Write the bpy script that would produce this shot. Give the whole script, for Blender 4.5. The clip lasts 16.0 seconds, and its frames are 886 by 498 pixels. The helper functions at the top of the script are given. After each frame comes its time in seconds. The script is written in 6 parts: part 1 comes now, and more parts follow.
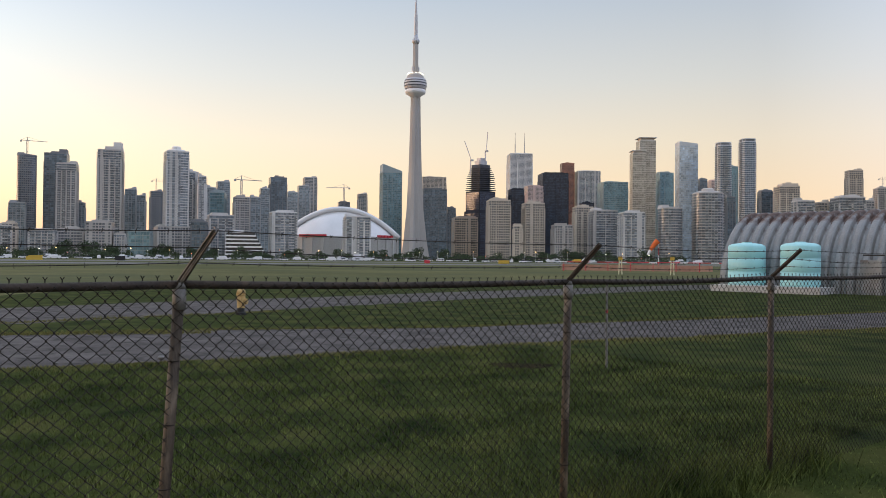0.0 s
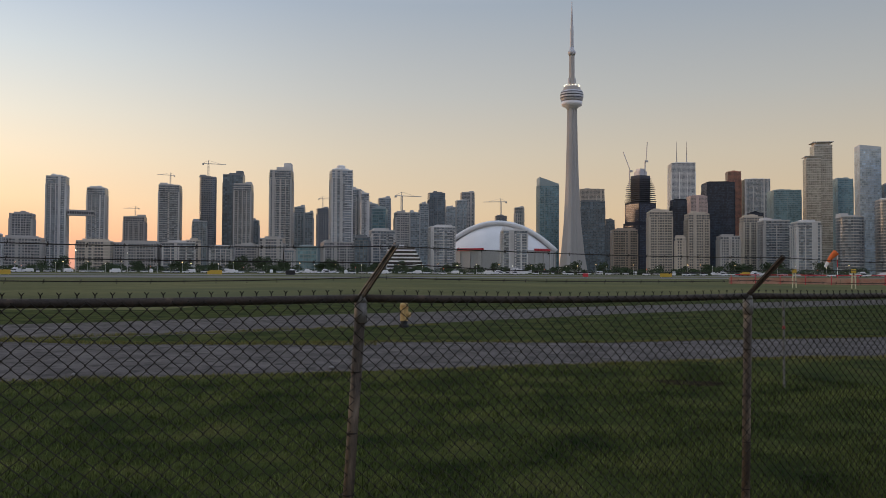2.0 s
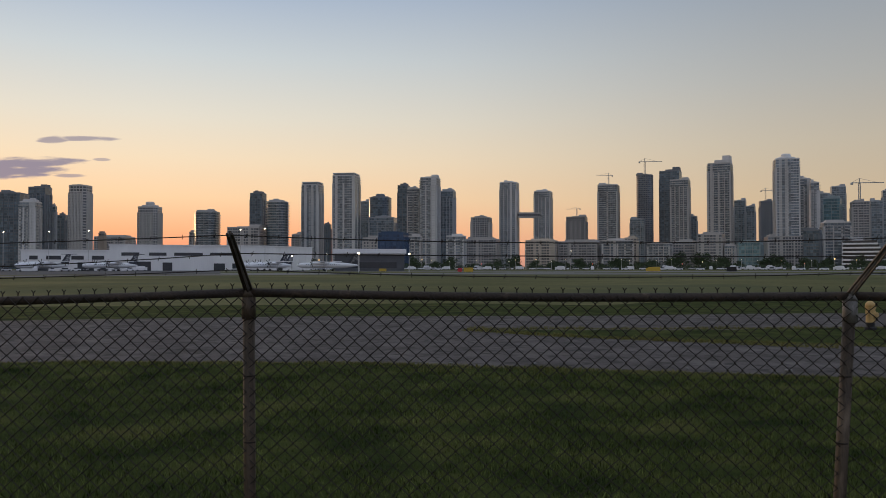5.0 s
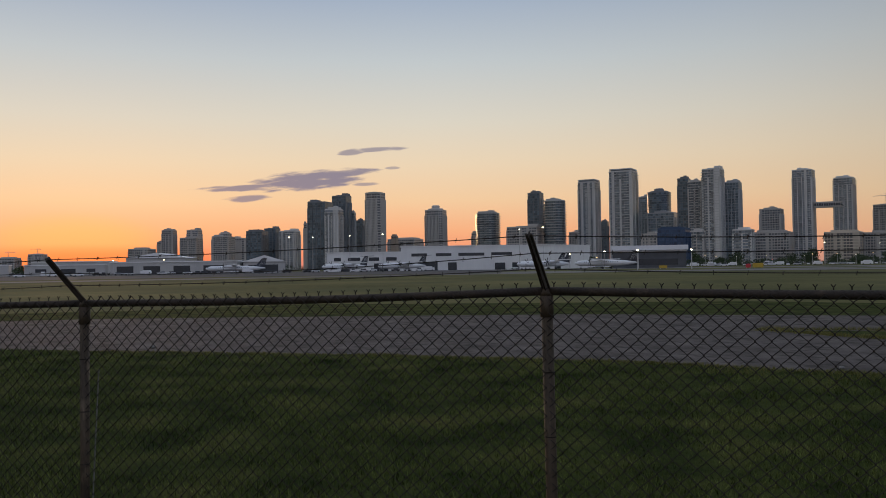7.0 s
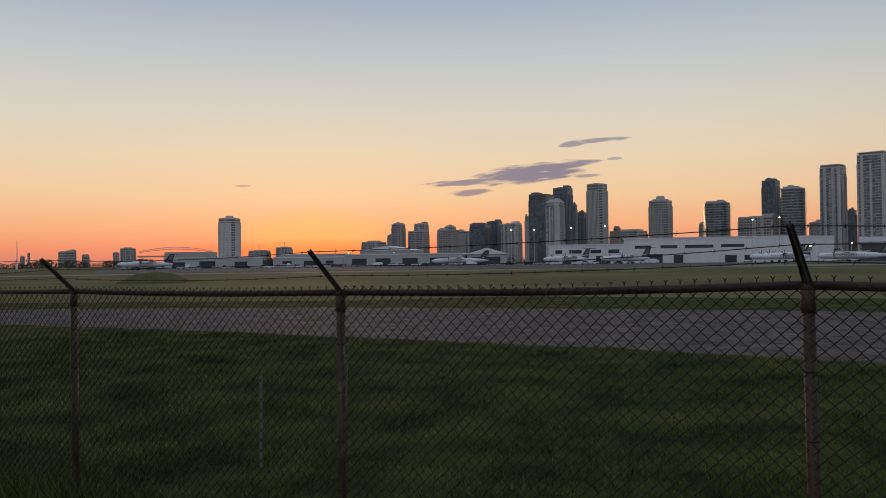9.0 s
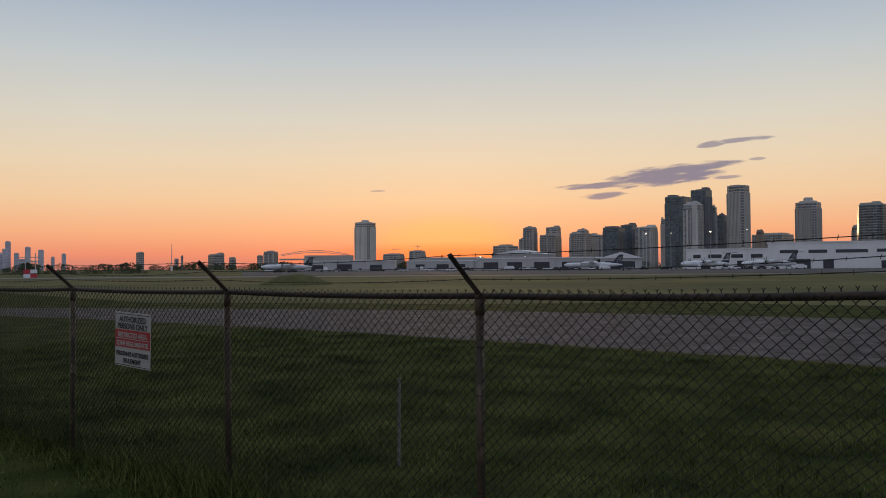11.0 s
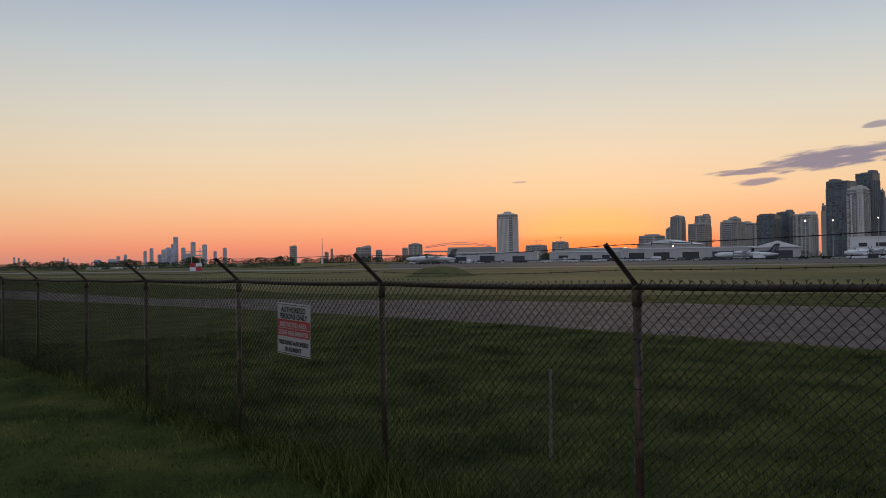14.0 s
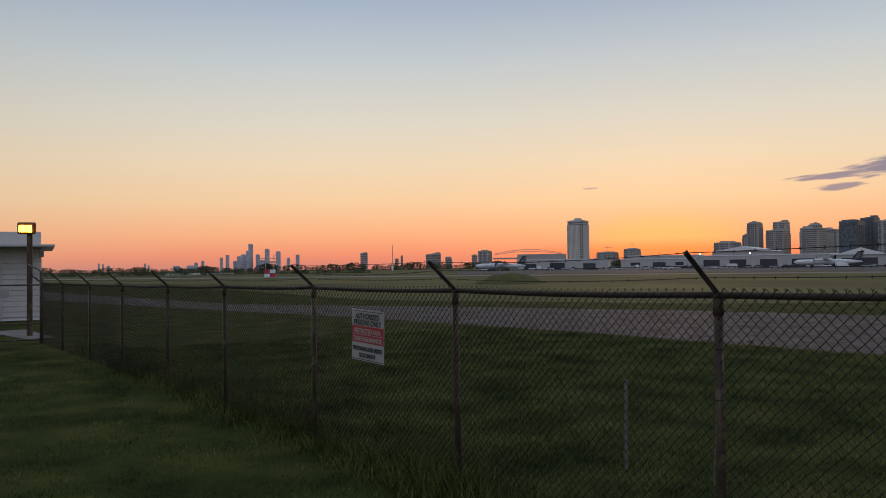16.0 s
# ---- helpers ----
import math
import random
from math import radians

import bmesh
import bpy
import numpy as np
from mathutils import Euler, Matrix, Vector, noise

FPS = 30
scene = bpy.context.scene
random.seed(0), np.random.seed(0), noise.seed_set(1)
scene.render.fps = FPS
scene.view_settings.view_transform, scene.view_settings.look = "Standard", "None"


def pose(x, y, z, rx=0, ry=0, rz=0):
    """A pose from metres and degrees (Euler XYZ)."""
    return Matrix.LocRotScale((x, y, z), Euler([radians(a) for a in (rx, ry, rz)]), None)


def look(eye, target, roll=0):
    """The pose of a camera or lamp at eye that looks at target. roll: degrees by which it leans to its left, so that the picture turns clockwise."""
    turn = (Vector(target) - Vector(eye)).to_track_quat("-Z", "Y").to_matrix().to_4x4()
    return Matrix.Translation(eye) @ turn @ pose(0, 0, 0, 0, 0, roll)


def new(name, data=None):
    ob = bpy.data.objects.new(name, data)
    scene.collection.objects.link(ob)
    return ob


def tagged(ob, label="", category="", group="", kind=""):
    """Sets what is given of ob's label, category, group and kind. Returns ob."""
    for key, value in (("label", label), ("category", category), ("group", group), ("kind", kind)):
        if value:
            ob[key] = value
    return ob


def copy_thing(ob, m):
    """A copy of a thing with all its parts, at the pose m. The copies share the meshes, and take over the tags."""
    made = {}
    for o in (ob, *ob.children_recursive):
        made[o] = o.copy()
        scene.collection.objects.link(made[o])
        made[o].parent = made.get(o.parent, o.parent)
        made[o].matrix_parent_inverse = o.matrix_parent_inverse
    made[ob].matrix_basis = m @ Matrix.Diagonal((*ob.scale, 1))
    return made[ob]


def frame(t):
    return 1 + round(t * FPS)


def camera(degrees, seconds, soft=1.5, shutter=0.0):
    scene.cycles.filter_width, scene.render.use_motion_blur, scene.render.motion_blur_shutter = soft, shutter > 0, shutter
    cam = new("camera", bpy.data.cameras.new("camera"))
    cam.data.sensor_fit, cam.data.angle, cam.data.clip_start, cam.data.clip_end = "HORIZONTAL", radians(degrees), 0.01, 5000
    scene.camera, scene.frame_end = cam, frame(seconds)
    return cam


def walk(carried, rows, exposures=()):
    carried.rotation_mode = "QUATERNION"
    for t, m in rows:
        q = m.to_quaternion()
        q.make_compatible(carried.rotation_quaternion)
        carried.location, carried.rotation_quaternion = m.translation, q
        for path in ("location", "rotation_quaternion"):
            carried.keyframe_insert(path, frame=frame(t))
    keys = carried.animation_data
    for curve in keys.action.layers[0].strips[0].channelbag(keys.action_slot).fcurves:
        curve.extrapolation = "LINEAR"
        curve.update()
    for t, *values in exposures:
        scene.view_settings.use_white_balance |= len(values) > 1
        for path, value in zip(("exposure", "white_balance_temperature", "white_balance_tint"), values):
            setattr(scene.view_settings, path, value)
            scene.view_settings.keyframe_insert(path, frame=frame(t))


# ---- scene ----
cam = camera(56.4, 16.0, soft=0.9)
PATH = [
    (0, (0.000, 0.000, 1.950), 0.34, 0.68, 0.52),
    (0.5, (-0.011, -0.019, 1.950), 2.10, 0.74, 0.55),
    (1, (-0.035, -0.020, 1.950), 4.47, 1.09, 0.42),
    (1.5, (-0.058, -0.013, 1.951), 7.26, 1.36, 0.41),
    (2, (-0.080, -0.020, 1.953), 11.21, 1.54, 0.31),
    (2.5, (-0.100, -0.034, 1.953), 16.61, 1.50, 0.12),
    (3, (-0.131, -0.046, 1.952), 21.68, 1.32, -0.05),
    (3.5, (-0.151, -0.052, 1.950), 25.90, 1.34, -0.16),
    (4, (-0.174, -0.060, 1.952), 30.40, 1.56, -0.32),
    (4.5, (-0.199, -0.078, 1.949), 35.70, 1.53, -0.24),
    (5, (-0.221, -0.100, 1.948), 40.88, 1.25, -0.03),
    (5.2, (-0.227, -0.109, 1.948), 43.03, 1.14, 0.02),
    (7.3, (-0.253, -0.203, 1.952), 62.43, 1.27, -0.90),
    (7.5, (-0.257, -0.216, 1.952), 64.07, 1.25, -0.90),
    (8, (-0.269, -0.242, 1.953), 68.35, 1.09, -0.75),
    (8.5, (-0.273, -0.273, 1.954), 72.29, 0.99, -0.60),
    (9, (-0.284, -0.283, 1.951), 75.20, 0.92, -0.70),
    (9.2, (-0.285, -0.286, 1.951), 76.22, 0.88, -0.68),
    (11.3, (-0.293, -0.342, 1.952), 85.46, 1.33, -0.42),
    (11.5, (-0.293, -0.351, 1.955), 86.21, 1.34, -0.46),
    (12, (-0.302, -0.362, 1.955), 88.14, 1.17, -0.60),
    (12.5, (-0.316, -0.375, 1.950), 90.03, 0.83, -0.62),
    (13, (-0.313, -0.386, 1.952), 91.46, 0.73, -0.58),
    (13.5, (-0.318, -0.392, 1.952), 92.74, 0.83, -0.74),
    (14, (-0.317, -0.397, 1.949), 94.16, 0.78, -0.80),
    (14.5, (-0.303, -0.408, 1.950), 95.36, 0.90, -0.71),
    (15, (-0.302, -0.414, 1.954), 96.36, 1.24, -0.72),
    (15.5, (-0.313, -0.421, 1.954), 97.58, 1.43, -0.76),
    (16, (-0.319, -0.432, 1.952), 98.97, 1.32, -0.69),
]


def heading(yaw, pitch):
    a, b = radians(yaw), radians(pitch)
    return Vector((-math.sin(a) * math.cos(b), math.cos(a) * math.cos(b), math.sin(b)))


walk(cam, [(t, look(eye, Vector(eye) + 2 * heading(yaw, pitch), roll)) for t, eye, yaw, pitch, roll in PATH],
     exposures=[(0, 1.04), (1.0, 0.82), (2.0, 0.42), (3.5, 0.22), (5.2, 0.07), (7.3, -0.10), (9.2, -0.12), (12, -0.08), (16, -0.04)])

# ---- sky and sun: just after sunset, glow to the west ----
SUN_YAW = 84.0
sun_dir = heading(SUN_YAW, 1.6)


def lin(r, g, b):
    f = lambda c: c / 255 / 12.92 if c <= 10 else ((c / 255 + 0.055) / 1.055) ** 2.4
    return (f(r), f(g), f(b), 1.0)


world = bpy.data.worlds.new("world")
scene.world = world
world.use_nodes = True
wn, wl = world.node_tree.nodes, world.node_tree.links
wn.clear()


def wnode(kind, **kw):
    n = wn.new(kind)
    for k, v in kw.items():
        if k == "operation":
            n.operation = v
        elif k == "blend_type":
            n.blend_type = v
        elif k == "data_type":
            n.data_type = v
    return n


def sky_ramp(stops):
    r = wn.new("ShaderNodeValToRGB")
    e = r.color_ramp.elements
    while len(e) < len(stops):
        e.new(0.5)
    for el, (deg, c) in zip(e, stops):
        el.position, el.color = deg / 90.0, lin(*c)
    return r


coord = wn.new("ShaderNodeTexCoord")
sep = wn.new("ShaderNodeSeparateXYZ")
wl.new(coord.outputs["Generated"], sep.inputs[0])
asin = wnode("ShaderNodeMath", operation="ARCSINE")
wl.new(sep.outputs["Z"], asin.inputs[0])
elev = wnode("ShaderNodeMath", operation="DIVIDE")
wl.new(asin.outputs[0], elev.inputs[0])
elev.inputs[1].default_value = math.pi / 2
flat = wn.new("ShaderNodeCombineXYZ")
wl.new(sep.outputs["X"], flat.inputs[0])
wl.new(sep.outputs["Y"], flat.inputs[1])
unit = wn.new("ShaderNodeVectorMath")
unit.operation = "NORMALIZE"
wl.new(flat.outputs[0], unit.inputs[0])
dot = wn.new("ShaderNodeVectorMath")
dot.operation = "DOT_PRODUCT"
wl.new(unit.outputs[0], dot.inputs[0])
dot.inputs[1].default_value = heading(SUN_YAW, 0)
near_sun = wn.new("ShaderNodeMapRange")
near_sun.interpolation_type = "SMOOTHSTEP"
wl.new(dot.outputs["Value"], near_sun.inputs["Value"])
near_sun.inputs["From Min"].default_value, near_sun.inputs["From Max"].default_value = 0.30, 1.0
# from 32 degrees up, out of view, raised to brighten ground and facades
west = sky_ramp([(0, (196, 124, 116)), (0.9, (232, 136, 108)), (2.4, (242, 170, 126)), (4.6, (238, 198, 156)), (7.2, (230, 208, 178)), (10, (215, 208, 193)),
                 (14, (190, 197, 200)), (18, (160, 174, 193)), (32, (186, 196, 212)), (90, (158, 172, 198))])
north = sky_ramp([(0, (194, 158, 136)), (1.5, (209, 175, 143)), (4, (207, 184, 153)), (8, (195, 184, 166)), (12, (176, 176, 173)),
                  (18, (150, 160, 172)), (32, (184, 194, 210)), (90, (158, 172, 198))])
east = sky_ramp([(0, (138, 130, 142)), (6, (164, 158, 172)), (14, (160, 168, 188)), (32, (166, 176, 198)), (90, (158, 172, 198))])
for r in (west, north, east):
    wl.new(elev.outputs[0], r.inputs[0])
blend = wn.new("ShaderNodeMixRGB")
wl.new(near_sun.outputs[0], blend.inputs[0])
wl.new(north.outputs[0], blend.inputs[1])
wl.new(west.outputs[0], blend.inputs[2])
far_side = wn.new("ShaderNodeMapRange")
far_side.interpolation_type = "SMOOTHSTEP"
wl.new(dot.outputs["Value"], far_side.inputs["Value"])
far_side.inputs["From Min"].default_value, far_side.inputs["From Max"].default_value = -0.15, -0.95
away = wn.new("ShaderNodeMixRGB")
wl.new(far_side.outputs[0], away.inputs[0])
wl.new(blend.outputs[0], away.inputs[1])
wl.new(east.outputs[0], away.inputs[2])


# thin dusk clouds low in the north-west: soft streaks broken up by noise
def wmath(op, a, b=None, c=None):
    n = wn.new("ShaderNodeMath")
    n.operation = op
    for i, v in enumerate((a, b, c)):
        if v is None:
            continue
        if isinstance(v, (int, float)):
            n.inputs[i].default_value = v
        else:
            wl.new(v, n.inputs[i])
    return n.outputs[0]


az_deg = wmath("MULTIPLY", wmath("ARCTAN2", wmath("MULTIPLY", sep.outputs["X"], -1.0), sep.outputs["Y"]), 180 / math.pi)
el_deg = wmath("MULTIPLY", elev.outputs[0], 90.0)
streak = wn.new("ShaderNodeCombineXYZ")
wl.new(wmath("MULTIPLY", az_deg, 0.42), streak.inputs[0])
wl.new(wmath("MULTIPLY", wmath("ADD", el_deg, wmath("MULTIPLY", az_deg, 0.09)), 2.6), streak.inputs[1])
ragged = wn.new("ShaderNodeTexNoise")
ragged.inputs["Scale"].default_value, ragged.inputs["Detail"].default_value = 1.3, 6.0
wl.new(streak.outputs[0], ragged.inputs["Vector"])


def cloud_mask(az0, el0, half, thick, slope, dense=1.0):
    u = wmath("SUBTRACT", az_deg, az0)
    v = wmath("SUBTRACT", wmath("SUBTRACT", el_deg, el0), wmath("MULTIPLY", u, slope))
    r = wmath("ADD", wmath("POWER", wmath("ABSOLUTE", wmath("DIVIDE", u, half)), 2.0), wmath("POWER", wmath("ABSOLUTE", wmath("DIVIDE", v, thick)), 2.0))
    r = wmath("ADD", r, wmath("MULTIPLY", wmath("SUBTRACT", ragged.outputs[0], 0.5), -3.1))
    m = wn.new("ShaderNodeMapRange")
    m.interpolation_type = "SMOOTHSTEP"
    wl.new(r, m.inputs["Value"])
    m.inputs["From Min"].default_value, m.inputs["From Max"].default_value = 1.35, 0.35
    m.inputs["To Max"].default_value = dense
    return m.outputs[0]


cover = None
for spec_ in ((69.0, 6.02, 3.9, 0.62, -0.09, 0.95), (73.4, 5.52, 2.8, 0.22, -0.06, 0.9), (66.8, 6.5, 2.3, 0.32, -0.07, 0.9), (64.4, 8.15, 1.9, 0.16, -0.05, 0.75), (66.2, 7.98, 0.9, 0.24, -0.05, 0.75), (73.2, 4.78, 1.4, 0.24, -0.04, 0.85), (65.2, 5.78, 1.0, 0.13, -0.03, 0.7), (63.4, 6.9, 0.5, 0.10, -0.03, 0.6), (88.8, 5.3, 0.5, 0.06, -0.02, 0.5)):
    one = cloud_mask(*spec_)
    cover = one if cover is None else wmath("MAXIMUM", cover, one)
# warm bloom of the sky where the sun has gone down
gr = wmath("ADD", wmath("POWER", wmath("ABSOLUTE", wmath("DIVIDE", wmath("SUBTRACT", az_deg, SUN_YAW), 6.5)), 2.0), wmath("POWER", wmath("ABSOLUTE", wmath("DIVIDE", wmath("SUBTRACT", el_deg, 1.7), 2.4)), 2.0))
bloom = wn.new("ShaderNodeMapRange")
bloom.interpolation_type = "SMOOTHSTEP"
wl.new(gr, bloom.inputs["Value"])
bloom.inputs["From Min"].default_value, bloom.inputs["From Max"].default_value, bloom.inputs["To Max"].default_value = 1.0, 0.0, 0.42
glowing = wn.new("ShaderNodeMixRGB")
wl.new(bloom.outputs[0], glowing.inputs[0])
wl.new(away.outputs[0], glowing.inputs[1])
glowing.inputs[2].default_value = lin(255, 192, 98)
gr2 = wmath("ADD", wmath("POWER", wmath("ABSOLUTE", wmath("DIVIDE", wmath("SUBTRACT", az_deg, SUN_YAW), 15.0)), 2.0), wmath("POWER", wmath("ABSOLUTE", wmath("DIVIDE", wmath("SUBTRACT", el_deg, 0.2), 1.7)), 2.0))
ember = wn.new("ShaderNodeMapRange")
ember.interpolation_type = "SMOOTHSTEP"
wl.new(gr2, ember.inputs["Value"])
ember.inputs["From Min"].default_value, ember.inputs["From Max"].default_value, ember.inputs["To Max"].default_value = 1.0, 0.0, 0.75
low_glow = wn.new("ShaderNodeMixRGB")
wl.new(ember.outputs[0], low_glow.inputs[0])
wl.new(glowing.outputs[0], low_glow.inputs[1])
low_glow.inputs[2].default_value = lin(250, 112, 66)
clouded = wn.new("ShaderNodeMixRGB")
wl.new(cover, clouded.inputs[0])
wl.new(low_glow.outputs[0], clouded.inputs[1])
clouded.inputs[2].default_value = lin(124, 120, 142)
nishita = wn.new("ShaderNodeTexSky")
nishita.sky_type, nishita.sun_disc = "NISHITA", False
nishita.sun_elevation, nishita.sun_rotation = radians(1.6), radians(-SUN_YAW)
both = wn.new("ShaderNodeMixRGB")
both.blend_type = "ADD"
both.inputs[0].default_value = 0.008
# the sky dims from the sunset, then brightens again opposite, unseen, to lift facades
half = wmath("MULTIPLY_ADD", dot.outputs["Value"], 0.5, 0.5)
fall = wn.new("ShaderNodeValToRGB")
stops = [(0.0, 0.62), (0.2, 0.52), (0.37, 0.37), (0.55, 0.405), (0.72, 0.465), (0.86, 0.53), (0.96, 0.545), (1.0, 0.53)]
while len(fall.color_ramp.elements) < len(stops):
    fall.color_ramp.elements.new(0.5)
for el_, (at_, v_) in zip(fall.color_ramp.elements, stops):
    el_.position, el_.color = at_, (v_, v_, v_, 1)
wl.new(half, fall.inputs[0])
dimmed = wn.new("ShaderNodeVectorMath")
dimmed.operation = "MULTIPLY"
wl.new(clouded.outputs[0], dimmed.inputs[0])
wl.new(fall.outputs[0], dimmed.inputs[1])
doubled = wn.new("ShaderNodeVectorMath")
doubled.operation = "SCALE"
doubled.inputs["Scale"].default_value = 2.0
wl.new(dimmed.outputs[0], doubled.inputs[0])
wl.new(doubled.outputs[0], both.inputs[1])
wl.new(nishita.outputs[0], both.inputs[2])
back = wn.new("ShaderNodeBackground")
back.inputs["Strength"].default_value = 1.0
wl.new(both.outputs[0], back.inputs["Color"])
wout = wn.new("ShaderNodeOutputWorld")
wl.new(back.outputs[0], wout.inputs["Surface"])

sun = new("sun", bpy.data.lights.new("sun", "SUN"))
sun.data.energy, sun.data.angle, sun.data.color = 0.6, radians(4), (1.0, 0.60, 0.34)
sun.matrix_world = look((0, 0, 50), Vector((0, 0, 50)) - sun_dir)


# ---- materials ----
def mat(name, c1, c2=None, scale=1.0, rough=0.8, metal=0.0, bump=0.0, fine=12.0, island=0.0, rnd=0.0, emit=None, spots=None, detail=6.0, stretch=(1, 1, 1), spec=0.5):
    """A two-scale noise mix of two colours, with fine bump; island/rnd: brightness change from piece to piece or object to object."""
    m = bpy.data.materials.new(name)
    m.use_nodes = True
    nt = m.node_tree
    n, l = nt.nodes, nt.links
    b = n["Principled BSDF"]
    b.inputs["Roughness"].default_value, b.inputs["Metallic"].default_value = rough, metal
    b.inputs["Specular IOR Level"].default_value = spec
    if emit:
        b.inputs["Emission Color"].default_value = (*emit[:3], 1)
        b.inputs["Emission Strength"].default_value = emit[3]
    c2 = c2 or tuple(v * 0.8 for v in c1)
    tc = n.new("ShaderNodeTexCoord")
    mp = n.new("ShaderNodeMapping")
    mp.inputs["Scale"].default_value = stretch
    l.new(tc.outputs["Object"], mp.inputs[0])
    big = n.new("ShaderNodeTexNoise")
    big.inputs["Scale"].default_value, big.inputs["Detail"].default_value = scale, detail
    small = n.new("ShaderNodeTexNoise")
    small.inputs["Scale"].default_value, small.inputs["Detail"].default_value = scale * fine, 3.0
    for q in (big, small):
        l.new(mp.outputs[0], q.inputs["Vector"])
    add = n.new("ShaderNodeMath")
    add.operation = "MULTIPLY_ADD"
    l.new(small.outputs[0], add.inputs[0])
    add.inputs[1].default_value = 0.5
    l.new(big.outputs[0], add.inputs[2])
    rng = n.new("ShaderNodeMapRange")
    rng.inputs["From Min"].default_value, rng.inputs["From Max"].default_value = 0.5, 1.0
    l.new(add.outputs[0], rng.inputs["Value"])
    mix = n.new("ShaderNodeMixRGB")
    l.new(rng.outputs[0], mix.inputs[0])
    mix.inputs[1].default_value, mix.inputs[2].default_value = (*c1, 1), (*c2, 1)
    col = mix.outputs[0]
    if spots:
        (sc, lo, hi, third) = spots
        sp = n.new("ShaderNodeTexNoise")
        sp.inputs["Scale"].default_value, sp.inputs["Detail"].default_value = sc, 5.0
        l.new(mp.outputs[0], sp.inputs["Vector"])
        sr = n.new("ShaderNodeMapRange")
        sr.inputs["From Min"].default_value, sr.inputs["From Max"].default_value = lo, hi
        l.new(sp.outputs[0], sr.inputs["Value"])
        m3 = n.new("ShaderNodeMixRGB")
        l.new(sr.outputs[0], m3.inputs[0])
        l.new(col, m3.inputs[1])
        m3.inputs[2].default_value = (*third, 1)
        col = m3.outputs[0]
    for amount, node, sock in ((island, "ShaderNodeNewGeometry", "Random Per Island"), (rnd, "ShaderNodeObjectInfo", "Random")):
        if amount:
            g = n.new(node)
            hr = n.new("ShaderNodeMapRange")
            hr.inputs["To Min"].default_value, hr.inputs["To Max"].default_value = 1 - amount, 1 + amount
            l.new(g.outputs[sock], hr.inputs["Value"])
            hsv = n.new("ShaderNodeHueSaturation")
            l.new(hr.outputs[0], hsv.inputs["Value"])
            l.new(col, hsv.inputs["Color"])
            col = hsv.outputs[0]
    l.new(col, b.inputs["Base Color"])
    if bump:
        bp = n.new("ShaderNodeBump")
        bp.inputs["Strength"].default_value = bump
        bp.inputs["Distance"].default_value = 0.02
        l.new(small.outputs[0], bp.inputs["Height"])
        l.new(bp.outputs[0], b.inputs["Normal"])
    return m


M_GRASS = mat("grass_ground", (0.007, 0.015, 0.0035), (0.060, 0.072, 0.016), 0.9, 1.0, bump=0.6, fine=40, spots=(0.9, 0.52, 0.75, (0.064, 0.058, 0.018)), spec=0.04)
M_FIELD = mat("field_grass", (0.054, 0.062, 0.024), (0.152, 0.135, 0.060), 0.03, 1.0, bump=0.2, fine=30, spots=(0.045, 0.48, 0.62, (0.078, 0.084, 0.040)), stretch=(1, 1, 1), spec=0.04)
M_BLADE = mat("grass_blade", (0.015, 0.030, 0.006), (0.128, 0.148, 0.042), 0.9, 0.6, fine=8, island=0.85, spec=0.04)
M_ASPHALT = mat("old_asphalt", (0.050, 0.043, 0.040), (0.140, 0.123, 0.114), 0.9, 0.95, bump=0.8, fine=26, spots=(2.6, 0.5, 0.66, (0.045, 0.040, 0.037)), spec=0.08)
M_RUNWAY = mat("runway_concrete", (0.12, 0.115, 0.112), (0.20, 0.19, 0.182), 0.02, 0.9, fine=20, spec=0.15)
# reddish earth, its colour darkened for the shade inside a hollow
M_SHADED_DIRT = mat("shaded_bare_earth", (0.012, 0.010, 0.006), (0.035, 0.024, 0.014), 3.0, 1.0, bump=0.8, spec=0.02)
M_POST = mat("weathered_post", (0.026, 0.018, 0.011), (0.090, 0.062, 0.037), 9.0, 0.7, 0.15, bump=0.3, stretch=(1, 1, 0.25), spots=(14, 0.56, 0.72, (0.20, 0.15, 0.10)))
M_RAIL = mat("rusty_rail", (0.016, 0.011, 0.007), (0.052, 0.034, 0.022), 7.0, 0.75, 0.1, bump=0.3, spots=(9, 0.6, 0.75, (0.10, 0.065, 0.042)))
M_CAP = mat("galvanised_cap", (0.09, 0.085, 0.078), (0.24, 0.225, 0.205), 22, 0.6, 0.2, stretch=(1, 1, 0.4))
M_ARM = mat("pressed_steel_arm", (0.05, 0.046, 0.042), (0.15, 0.14, 0.13), 22, 0.55, 0.3, stretch=(1, 1, 0.4))
M_WIRE = mat("dark_wire", (0.010, 0.008, 0.006), (0.034, 0.026, 0.019), 20, 0.7, 0.1, spec=0.3)
M_CONCRETE = mat("pale_concrete", (0.36, 0.35, 0.33), (0.46, 0.45, 0.43), 0.6, 0.9, bump=0.3, rnd=0.08)

